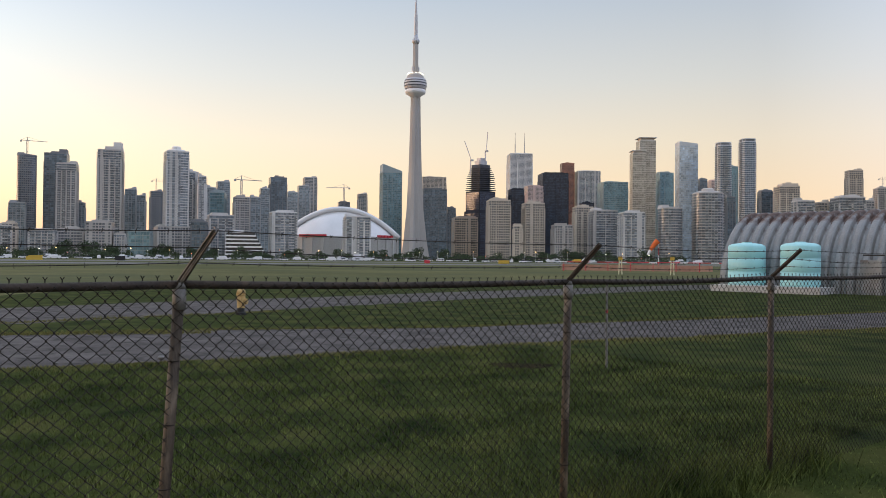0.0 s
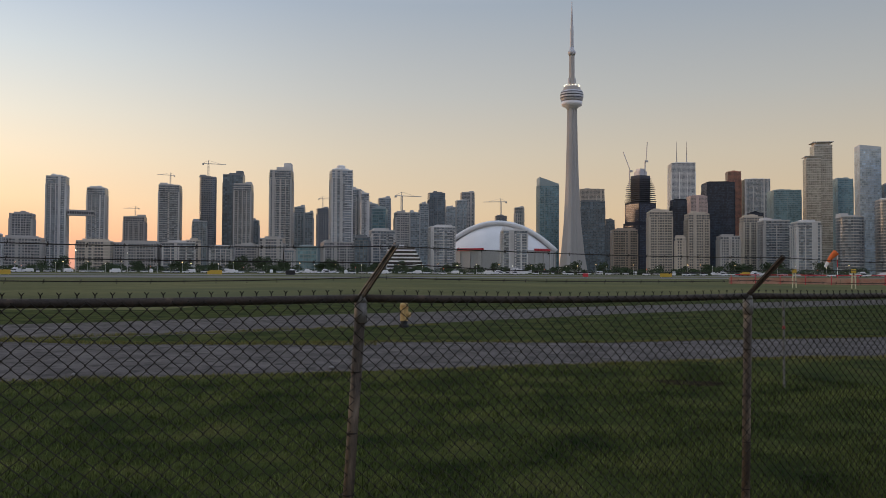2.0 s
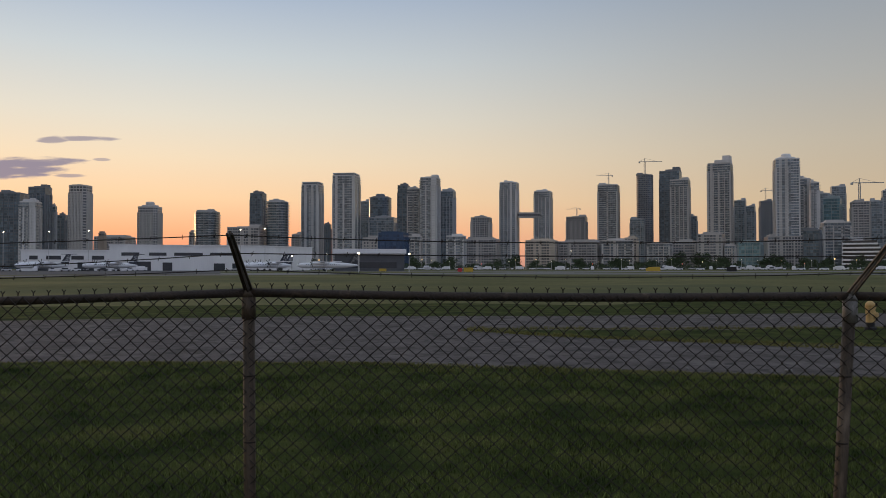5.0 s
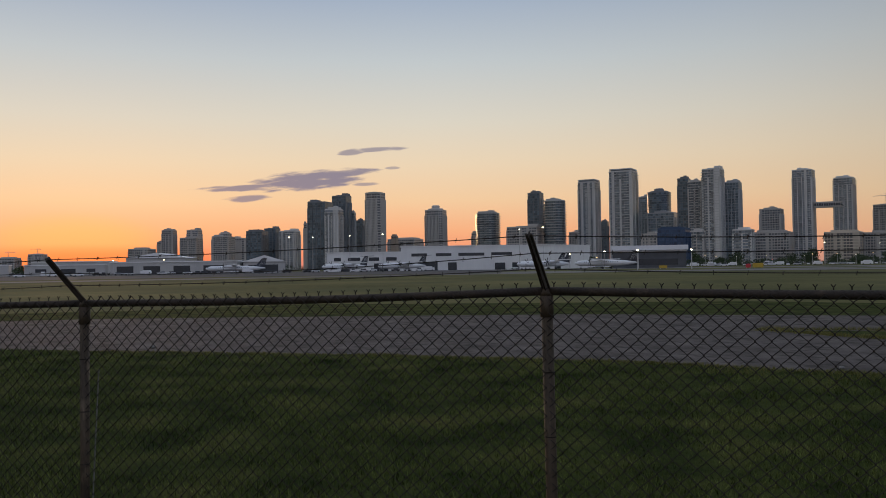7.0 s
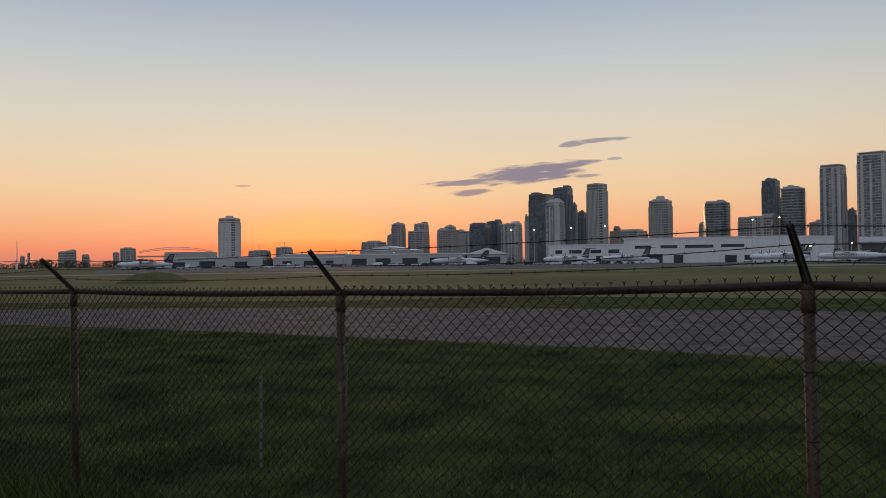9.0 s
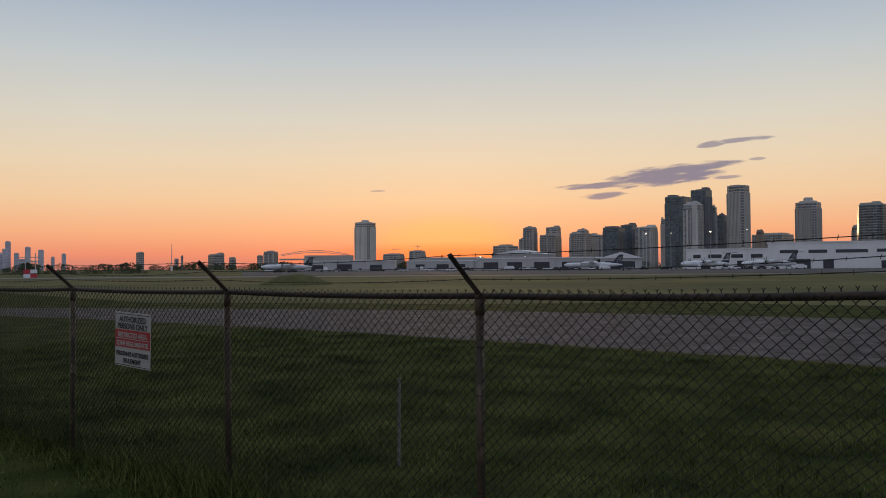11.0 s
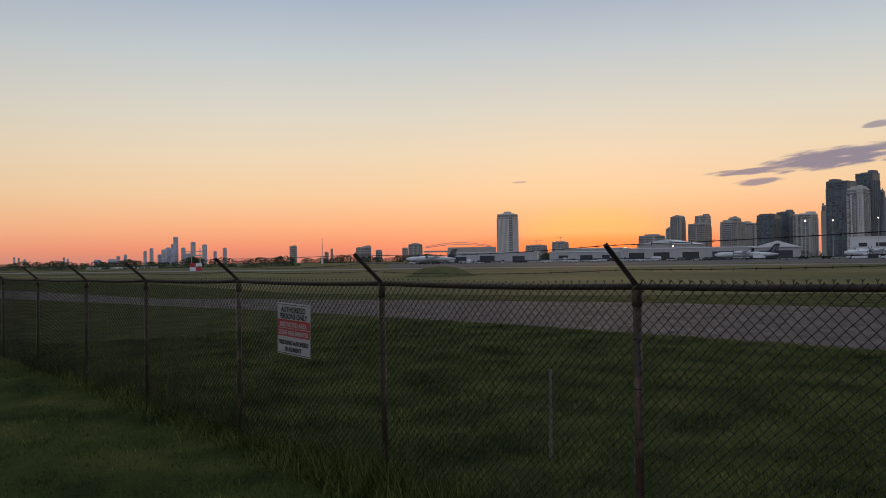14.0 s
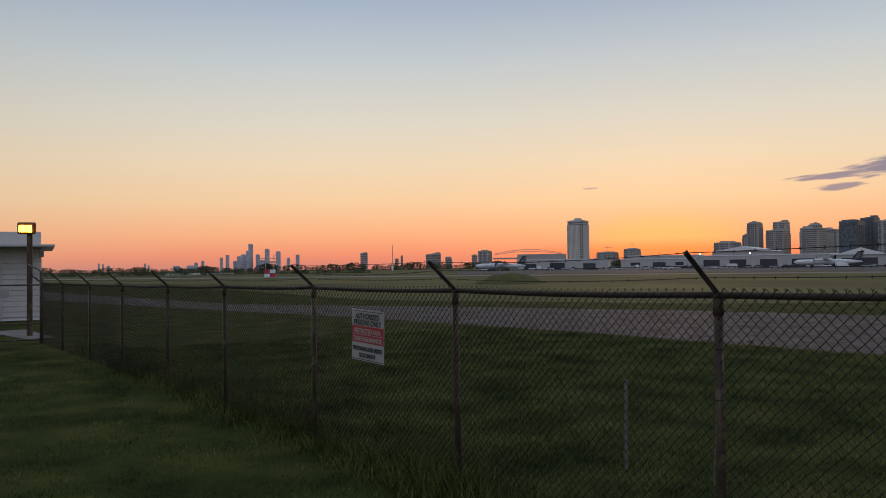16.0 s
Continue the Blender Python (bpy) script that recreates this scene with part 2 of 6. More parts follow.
# facades: wall colour, pane colour, how mirror-like the panes are
F = {}
for key, wall, glass, shine in (
    ("pale_grid", (0.55, 0.53, 0.515), (0.15, 0.17, 0.19), 0.3), ("white_grid", (0.66, 0.65, 0.64), (0.22, 0.245, 0.27), 0.35), ("grey_glass", (0.42, 0.435, 0.45), (0.19, 0.23, 0.255), 0.45),
    ("dark_glass", (0.20, 0.215, 0.235), (0.12, 0.155, 0.185), 0.4), ("black_glass", (0.022, 0.028, 0.042), (0.032, 0.042, 0.062), 0.15), ("green_glass", (0.33, 0.39, 0.40), (0.17, 0.27, 0.30), 0.5),
    ("grey_concrete", (0.48, 0.455, 0.435), (0.15, 0.155, 0.165), 0.2), ("dark_concrete", (0.27, 0.27, 0.28), (0.11, 0.13, 0.15), 0.3), ("beige", (0.58, 0.51, 0.43), (0.15, 0.14, 0.135), 0.1),
    ("brown", (0.36, 0.30, 0.25), (0.09, 0.085, 0.08), 0.0), ("pink", (0.66, 0.50, 0.45), (0.26, 0.22, 0.21), 0.1), ("red_stone", (0.42, 0.20, 0.14), (0.17, 0.09, 0.075), 0.0),
    ("gold_glass", (0.62, 0.60, 0.56), (0.32, 0.30, 0.26), 0.7), ("pale_glass", (0.62, 0.66, 0.69), (0.46, 0.52, 0.57), 0.5), ("blue_grid", (0.64, 0.67, 0.70), (0.13, 0.17, 0.21), 0.3),
    ("slab_glass", (0.48, 0.475, 0.47), (0.12, 0.15, 0.165), 0.3), ("grooved", (0.50, 0.475, 0.45), (0.14, 0.14, 0.145), 0.1), ("silo_white", (0.66, 0.63, 0.60), (0.16, 0.155, 0.15), 0.0),
    # far_tower: aerial haze is put into the pale lavender wall and pane colours
    ("marble_grid", (0.80, 0.79, 0.77), (0.20, 0.21, 0.23), 0.0), ("far_tower", (0.60, 0.58, 0.66), (0.48, 0.48, 0.56), 0.0), ("blue_panel", (0.06, 0.1, 0.18), (0.05, 0.08, 0.14), 0.0)):
    F[key] = (mat(key + "_wall", wall, tuple(v * 0.8 for v in wall), 0.05, 0.85, rnd=0.12, fine=9),
              # brightness varied pane by pane, painting in lit and dark reflections
              mat(key + "_panes", tuple(v * k for v, k in zip(glass, (1.15, 1.25, 1.35))), tuple(v * 0.6 for v in glass), 0.06, 0.28, shine, island=0.36 if shine < 0.5 else 0.25))


# ---- mesh helpers ----
def thing(name, label, category, m=Matrix(), group="", kind=""):
    ob = new(name)
    ob.matrix_world = m
    return tagged(ob, label, category, group, kind)


def part(name, bm, material, parent=None, label="", smooth=False, kind=""):
    me = bpy.data.meshes.new(name)
    if smooth:
        for f in bm.faces:
            f.smooth = True
    bm.to_mesh(me)
    bm.free()
    for x in material if isinstance(material, (list, tuple)) else (material,):
        me.materials.append(x)
    ob = new(name, me)
    if parent:
        ob.parent = parent
    if label:
        ob["label"] = label
    if kind:
        ob["kind"] = kind
    return ob


def quads(name, v, material, parent=None, label="", kind="", n=4):
    """A mesh of separate n-cornered faces from an array of their corners."""
    v = np.asarray(v, dtype=np.float32).reshape(-1, 3)
    me = bpy.data.meshes.new(name)
    k = len(v) // n
    me.vertices.add(len(v))
    me.vertices.foreach_set("co", v.ravel())
    me.loops.add(len(v))
    me.loops.foreach_set("vertex_index", np.arange(len(v), dtype=np.int32))
    me.polygons.add(k)
    me.polygons.foreach_set("loop_start", np.arange(0, len(v), n, dtype=np.int32))
    me.update(calc_edges=True)
    me.materials.append(material)
    ob = new(name, me)
    if parent:
        ob.parent = parent
    if label:
        ob["label"] = label
    if kind:
        ob["kind"] = kind
    return ob


CUBE = np.array([[(-1, -1, -1), (-1, 1, -1), (1, 1, -1), (1, -1, -1)], [(-1, -1, 1), (1, -1, 1), (1, 1, 1), (-1, 1, 1)],
                 [(-1, -1, -1), (1, -1, -1), (1, -1, 1), (-1, -1, 1)], [(1, 1, -1), (-1, 1, -1), (-1, 1, 1), (1, 1, 1)],
                 [(-1, 1, -1), (-1, -1, -1), (-1, -1, 1), (-1, 1, 1)], [(1, -1, -1), (1, 1, -1), (1, 1, 1), (1, -1, 1)]], dtype=np.float32) * 0.5


def boxes(centres, sizes):
    """Corners of many boxes, for quads()."""
    c, s = np.asarray(centres, np.float32).reshape(-1, 3), np.asarray(sizes, np.float32).reshape(-1, 3)
    return (c[:, None, None] + CUBE[None] * s[:, None, None]).reshape(-1, 3)


def box(bm, x, y, z, sx, sy, sz, rz=0.0, bevel=0.0):
    """A box standing on z, centred on x, y."""
    m = pose(x, y, z + sz / 2, 0, 0, rz) @ Matrix.Diagonal((sx, sy, sz, 1))
    g = bmesh.ops.create_cube(bm, size=1, matrix=m)
    if bevel:
        bmesh.ops.bevel(bm, geom=list({e for v in g["verts"] for e in v.link_edges}), offset=bevel, segments=2, affect="EDGES", profile=0.5)


def rod(bm, a, b, r, n=8, r2=None, caps=True):
    a, b = Vector(a), Vector(b)
    d = b - a
    m = Matrix.Translation((a + b) / 2) @ d.to_track_quat("Z", "Y").to_matrix().to_4x4()
    bmesh.ops.create_cone(bm, cap_ends=caps, segments=n, radius1=r, radius2=r if r2 is None else r2, depth=d.length, matrix=m)


def tube(bm, pts, r, n=8):
    """One round bar bent along points."""
    rings = []
    for i, q in enumerate(pts):
        d = (Vector(pts[min(i + 1, len(pts) - 1)]) - Vector(pts[max(i - 1, 0)])).normalized()
        m = d.to_track_quat("Z", "Y").to_matrix()
        rings.append([bm.verts.new(Vector(q) + m @ Vector((r * math.cos(6.2832 * k / n), r * math.sin(6.2832 * k / n), 0))) for k in range(n)])
    for a, b in zip(rings, rings[1:]):
        for k in range(n):
            bm.faces.new((a[k], a[(k + 1) % n], b[(k + 1) % n], b[k]))
    bm.faces.new(rings[0][::-1])
    bm.faces.new(rings[-1])


def lathe(bm, profile, n=24, m=Matrix()):
    """A body of revolution about z from (radius, height) pairs."""
    rings = []
    for r, z in profile:
        rings.append([bm.verts.new(m @ Vector((r * math.cos(2 * math.pi * k / n), r * math.sin(2 * math.pi * k / n), z))) for k in range(n)])
    for a, b in zip(rings, rings[1:]):
        for k in range(n):
            bm.faces.new((a[k], a[(k + 1) % n], b[(k + 1) % n], b[k]))
    bm.faces.new(rings[0][::-1])
    bm.faces.new(rings[-1])


def outline(bm, pts, z, down=0.0):
    """A flat polygon at z, or a slab down to z - down."""
    f = bm.faces.new([bm.verts.new((x, y, z)) for x, y in pts])
    if down:
        g = bmesh.ops.extrude_face_region(bm, geom=[f])
        bmesh.ops.translate(bm, verts=[e for e in g["geom"] if isinstance(e, bmesh.types.BMVert)], vec=(0, 0, -down))
    bmesh.ops.recalc_face_normals(bm, faces=bm.faces)


# ---- ground ----
bm = bmesh.new()
outline(bm, [(-4900, -4900), (4900, -4900), (4900, 4900), (-4900, 4900)], -0.02)
tagged(part("ground", bm, M_FIELD), "flat mown airfield grass, dry and yellowish", "ground", kind="structure")

# lawn round the fence, rough and green, with a wavering far edge
rnd = random.Random(4)
bm = bmesh.new()
xs = [60, 40, 25, 18, 13, 9.6, 6, 3, 0, -4.2, -8.3, -12.7, -16.8, -20, -24, -28, -34, -42, -60, -90]
ys = [46, 36.5, 29.5, 26.6, 24.6, 23, 21.0, 19.8, 18, 15.6, 13.6, 11.3, 8, 4.7, 0.8, -3.5, -11, -22, -46, -90]
edge = []
for (x0, y0), (x1, y1) in zip(zip(xs, ys), zip(xs[1:], ys[1:])):
    for k in range(8):
        u = k / 8
        edge.append((x0 + (x1 - x0) * u + rnd.uniform(-0.12, 0.12), y0 + (y1 - y0) * u + rnd.uniform(-0.12, 0.12)))
outline(bm, edge + [(-90, -120), (60, -120)], 0.012)
tagged(part("ground_lawn", bm, M_GRASS), "rough green lawn along the fence", "ground", kind="structure")
# taxiway: a wide strip of old asphalt with a grass island that widens to the east
bm = bmesh.new()
near = [(x + 0.6, y - 1.2) for x, y in zip(xs, ys)]
far = [(-120, -98), (-70, -46), (-46, -20), (-41, -5), (-37, 5), (-31, 14), (-26, 21), (-18, 28), (-13, 34.5), (-5, 42.5), (0, 48.5), (8, 56), (16, 64), (40, 84), (70, 110)]
outline(bm, near + far, -0.004)
tagged(part("road", bm, M_ASPHALT), "worn grey asphalt taxiway, patched and stained", "taxiway", kind="structure")
bm = bmesh.new()
ver = [(x - 0.62 * (9 + 5 * math.sin(k * 1.7)), y + 0.78 * (13 + 4 * math.sin(k * 2.3))) for k, (x, y) in enumerate(far)]
outline(bm, [(x + 0.6, y - 0.8) for x, y in far] + ver[::-1], -0.010)
tagged(part("ground_verge", bm, M_GRASS), "greener grass verge beyond the taxiway", "ground", kind="structure")
bm = bmesh.new()
isl_low = [(-16.2, 19.7), (-13, 19.6), (-10.2, 20.2), (-6, 22), (0, 23.4), (3.6, 25.4), (7.6, 27.3), (12.3, 29.8), (17.3, 32.7), (40, 46), (70, 62)]
isl_up = [(70, 98), (40, 75), (18, 57), (10.6, 50.3), (3.1, 42.2), (-0.2, 38.4), (-4, 33.6), (-7.4, 28.8), (-11, 24.4), (-14, 21.6)]
isle = []
for (x0, y0), (x1, y1) in zip(isl_low + isl_up, (isl_low + isl_up)[1:] + isl_low[:1]):
    for k in range(6):
        isle.append((x0 + (x1 - x0) * k / 6 + rnd.uniform(-0.15, 0.15), y0 + (y1 - y0) * k / 6 + rnd.uniform(-0.15, 0.15)))
outline(bm, isle, 0.008)
tagged(part("ground_island", bm, M_GRASS), "green grass island between two asphalt strips", "ground", kind="structure")
# runway and apron far off
for nm, a, b, w in (("runway", (-640, -120), (240, 430), 40), ("apron", (-700, 60), (260, 560), 60), ("runway_cross", (-230, -260), (-150, 330), 24)):
    d = Vector((b[0] - a[0], b[1] - a[1])).normalized()
    nx, ny = -d.y * w / 2, d.x * w / 2
    bm = bmesh.new()
    outline(bm, [(a[0] + nx, a[1] + ny), (a[0] - nx, a[1] - ny), (b[0] - nx, b[1] - ny), (b[0] + nx, b[1] + ny)], 0.02 if nm != "runway_cross" else 0.03)
    tagged(part(nm, bm, M_RUNWAY), "long pale concrete runway across the airfield" if nm != "apron" else "pale concrete apron in front of the hangars", "runway", kind="structure")

M_APRON = mat("apron_asphalt", (0.062, 0.058, 0.058), (0.105, 0.098, 0.097), 0.05, 0.9, fine=18, spec=0.12)
bm = bmesh.new()
outline(bm, [(-math.sin(radians(a)) * (232 + 6 * math.sin(a * 0.7)), math.cos(radians(a)) * (232 + 6 * math.sin(a * 0.7))) for a in range(56, 99, 3)] + [(-math.sin(radians(a)) * 620, math.cos(radians(a)) * 620) for a in range(98, 55, -3)], 0.045)
tagged(part("apron_west", bm, M_APRON), "wide dark asphalt apron in front of the sheds", "apron", kind="structure")

# ---- fence ----
POSTS = [(-21.0, -14.85), (-19.10, -12.95), (-17.18, -11.02), (-15.25, -9.12), (-13.32, -7.17), (-11.33, -5.29), (-9.37, -3.35), (-7.42, -1.45),
         (-5.41, 0.41), (-3.37, 2.18), (-1.28, 3.94), (0.83, 5.70), (2.92, 7.48), (5.02, 9.25)]
# how far each barbed-wire arm reaches out
REACH = {10: 0.40, 9: 0.34}
LEAN = {10: 0.115, 11: 0.055, 9: -0.02}
FIRST, LAST = 0, len(POSTS) - 1


def post_at(k):
    return Vector((*POSTS[k], 0))


def along(k):
    a, b = max(0, k - 1), min(LAST, k + 1)
    return (post_at(b) - post_at(a)).normalized()


def across(k):
    d = along(k)
    return Vector((d.y, -d.x, 0))


RAILS = [1.66, 1.67, 1.68, 1.69, 1.70, 1.725, 1.748, 1.756, 1.772, 1.832, 1.816, 1.80, 1.805, 1.805]


def rail_z(k):
    return RAILS[k]


fence = thing("chain_link_fence", "rusty brown chain-link fence topped with three barbed-wire strands", "fence")
for k in range(FIRST, LAST + 1):
    p, z = post_at(k), rail_z(k)
    FD, FN = along(k), across(k)
    TIP = FN * REACH.get(k, 0.28) + Vector((0, 0, 0.25))
    lean = FD * (LEAN.get(k, 0.012 * math.sin(k * 5.1))) + FN * 0.012 * math.cos(k * 3.7)
    bm = bmesh.new()
    rod(bm, p - lean - Vector((0, 0, 0.1)), p + Vector((0, 0, z - 0.03)), 0.027, 14)
    post = part("post", bm, M_POST, fence, "brown weathered steel post", smooth=True)
    bm = bmesh.new()
    rod(bm, p + Vector((0, 0, z - 0.12)), p + Vector((0, 0, z - 0.02)), 0.032, 14)
    rod(bm, p + Vector((0, 0, z - 0.02)), p + Vector((0, 0, z + 0.012)), 0.033, 14, 0.022)
    part("cap", bm, M_CAP if k > 9 else M_POST, post, "dull galvanised loop cap" if k > 9 else "dull weathered loop cap", smooth=True)
    bm = bmesh.new()
    a = p + Vector((0, 0, z + 0.005))
    for s in (-1, 1):
        rod(bm, a + FD * 0.016 * s, a + TIP + FD * 0.010 * s, 0.006, 6)
    g = bmesh.ops.create_cube(bm, size=1, matrix=Matrix.Translation(a + TIP / 2) @ TIP.to_track_quat("Z", "Y").to_matrix().to_4x4() @ Matrix.Diagonal((0.006, 0.034, TIP.length, 1)))
    part("arm", bm, M_ARM if k == 10 else M_RAIL, post, "slanted pressed-steel barbed-wire arm")
    for q in (0.25, 0.55, 0.85, 1.15, 1.45):
        bm = bmesh.new()
        c0 = p - lean * (1 - q / z)
        rod(bm, c0 + Vector((0, 0, q)), c0 + Vector((0, 0, q + 0.006)), 0.0295, 10)
        part("tie", bm, M_WIRE, post)
bm = bmesh.new()
tape_at = post_at(10) - along(10) * LEAN[10] * (1 - 0.8 / rail_z(10))
rod(bm, tape_at + Vector((0, 0, 0.79)), tape_at + Vector((0, 0, 0.812)), 0.029, 12)
part("tape_wrap", bm, mat("orange_tape", (0.42, 0.07, 0.03), None, 8, 0.6), fence, "strip of orange tape round a post")
MESH, TALL = 0.070, 0.066
for k in range(FIRST, LAST):
    a, b = post_at(k), post_at(k + 1)
    za, zb = rail_z(k), rail_z(k + 1)
    bm = bmesh.new()
    pts = [a.lerp(b, u) + Vector((0, 0, za + (zb - za) * u - 0.014 * math.sin(math.pi * u))) for u in np.linspace(0, 1, 7)]
    tube(bm, pts, 0.021, 10)
    part("top_rail", bm, M_RAIL, fence, smooth=True)
    # woven wire: zigzag pickets hooked into one another, with a short upright bend at each hook
    L = (b - a).length
    FD = (b - a).normalized()
    FN = Vector((FD.y, -FD.x, 0))
    top, low = (za + zb) / 2 + 0.016, 0.03
    fd, fn, up = np.array(FD), np.array(FN), np.array([0, 0, 1.0])
    half_w, half_h, bend, R = MESH / 2, TALL / 2, 0.0022, 0.0035
    nv = int((top - low) / half_h)
    v = low + half_h * np.arange(nv + 1)
    faces = []
    for j in range(int(L / half_w)):
        wob = 0.0025 * np.sin(v * 5 + j * 0.9 + k)
        side_ = (np.arange(nv + 1) + j) % 2
        u = j * half_w + side_ * half_w + wob
        deep = 0.026 + 0.003 * (2 * side_ - 1) + 0.012 * math.sin(k * 2.1 + j * 0.06) * np.sin(v * 1.8)
        node = np.array(a) + u[:, None] * fd + deep[:, None] * fn
        # two points at each bend
        pts_ = np.repeat(node, 2, 0)
        pts_[:, 2] = np.repeat(v, 2) + np.tile([-bend, bend], nv + 1)
        A, B = pts_[:-1], pts_[1:]
        for c0, c1 in ((fd * R, fn * R), (fn * R, -fd * R), (-fd * R, fd * R)):
            faces.append(np.stack([A + c0, A + c1, B + c1, B + c0], 1))
    # twisted ends above the rail: a stem and two splayed prongs
    for u in np.arange(0.5 * MESH, L, MESH):
        base = np.array(a) + fd * u + np.array([0, 0, za + (zb - za) * u / L - 0.014 * math.sin(math.pi * u / L) + 0.018])
        for q0, q1 in ((base, base + up * 0.017), (base + up * 0.013, base + up * 0.026 + fd * 0.009), (base + up * 0.013, base + up * 0.027 - fd * 0.009)):
            e, f = fd * 0.0026, fn * 0.0026
            faces.append(np.array([[q0 - e, q0 + e, q1 + e, q1 - e], [q0 - f, q0 + f, q1 + f, q1 - f]]))
    quads("mesh_fabric", np.concatenate([x.reshape(-1, 3) for x in faces]), M_WIRE, fence, "diamond chain-link wire fabric", "stuff")
# barbed wire
for w, frac in enumerate((0.38, 0.66, 0.96)):
    bm = bmesh.new()
    for k in range(FIRST, LAST):
        tip = [across(q) * REACH.get(q, 0.28) + Vector((0, 0, 0.25)) for q in (k, k + 1)]
        FD, FN = along(k), across(k)
        a = post_at(k) + tip[0] * frac + Vector((0, 0, rail_z(k) + 0.01))
        b = post_at(k + 1) + tip[1] * frac + Vector((0, 0, rail_z(k + 1) + 0.01))
        sag = 0.02 + 0.015 * math.sin(k * 3.1 + w * 2)
        pts = [a.lerp(b, u) - Vector((0, 0, 4 * sag * u * (1 - u))) for u in np.linspace(0, 1, 9)]
        for q0, q1 in zip(pts, pts[1:]):
            rod(bm, q0, q1, 0.0022, 4, caps=False)
        n = 20
        for j in range(n):
            u = (j + 0.5) / n
            c = a.lerp(b, u) - Vector((0, 0, 4 * sag * u * (1 - u)))
            t = rnd.uniform(0, 3.14)
            e = (FN * math.cos(t) + Vector((0, 0, math.sin(t)))) * 0.011
            rod(bm, c - e - FD * 0.004, c + e + FD * 0.004, 0.0016, 3)
            e = (FN * math.sin(t) - Vector((0, 0, math.cos(t)))) * 0.011
            rod(bm, c - e, c + e, 0.0016, 3)
    part("barbed_wire", bm, M_WIRE, fence, "thin strand of barbed wire", kind="stuff")

# ---- towers of the city ----
GRID = radians(39)


def crane(x, y, z, h, yaw):
    """A tower crane that stands on a roof."""
    ob = thing("tower_crane", "slender tower crane on an unfinished building", "crane", pose(x, y, z, 0, 0, yaw), "construction cranes")
    r = h / 22
    bm = bmesh.new()
    for i in (-1, 1):
        for j in (-1, 1):
            rod(bm, (i * 0.9 * r, j * 0.9 * r, 0), (i * 0.9 * r, j * 0.9 * r, h), 0.28 * r, 4)
    for q in range(8):
        s = 1 if q % 2 else -1
        rod(bm, (-0.9 * r * s, 0.9 * r, h * q / 8), (0.9 * r * s, 0.9 * r, h * (q + 1) / 8), 0.16 * r, 4)
        rod(bm, (0.9 * r, -0.9 * r * s, h * q / 8), (0.9 * r, 0.9 * r * s, h * (q + 1) / 8), 0.16 * r, 4)
    part("mast", bm, M_CONCRETE, ob)
    bm = bmesh.new()
    rod(bm, (-9 * r, 0, h), (26 * r, 0, h), 0.5 * r, 5)
    rod(bm, (0, 0, h + 5 * r), (18 * r, 0, h + 0.4 * r), 0.15 * r, 4)
    rod(bm, (0, 0, h + 5 * r), (-8 * r, 0, h + 0.4 * r), 0.15 * r, 4)
    rod(bm, (0, 0, h), (0, 0, h + 5 * r), 0.5 * r, 4)
    part("jib", bm, M_CONCRETE, ob)
    bm = bmesh.new()
    box(bm, -8 * r, 0, h - 2.2 * r, 2.5 * r, 1.5 * r, 2.2 * r)
    part("counterweight", bm, M_CONCRETE, ob)
    return ob


WORDS = {"pale_grid": "pale grey residential tower with a grid of balconies", "white_grid": "off-white slab-banded residential tower", "grey_glass": "grey glass and concrete high-rise block",
         "dark_glass": "dark blue-grey glass-walled tower", "black_glass": "black glass-walled office tower downtown", "green_glass": "tall green-tinted glass tower downtown", "grey_concrete": "grey concrete building with rows of windows",
         "dark_concrete": "unfinished dark concrete tower block", "beige": "beige precast concrete apartment block", "brown": "brown brick mid-rise block by the shore", "pink": "pinkish stone office tower catching the sunset",
         "red_stone": "reddish granite office tower downtown", "gold_glass": "tall glass tower with gold sunset reflections", "pale_glass": "pale blue-white glass skyscraper", "blue_grid": "slim blue-grey banded tower",
         "slab_glass": "glass tower with projecting balcony slabs", "grooved": "dark tower with vertical grooves", "silo_white": "lone pale tower against the glow", "far_tower": "tower far along the shore, haze painted into its pale lavender colour",
         "blue_panel": "low dark-blue clad building", "marble_grid": "tall white stone-clad office tower with two masts"}


M_RAILGLASS = mat("balcony_glass", (0.38, 0.40, 0.41), (0.25, 0.27, 0.285), 0.08, 0.3, 0.1, island=0.4)
CONDO = ("pale_grid", "white_grid", "blue_grid", "slab_glass")


def spread(foot, a):
    """How wide a footprint looks when it is turned by a."""
    u = [px * math.cos(a) - py * math.sin(a) for px, py in foot]
    return max(u) - min(u)


def ring(foot, k):
    return [(px * k, py * k) for px, py in foot]


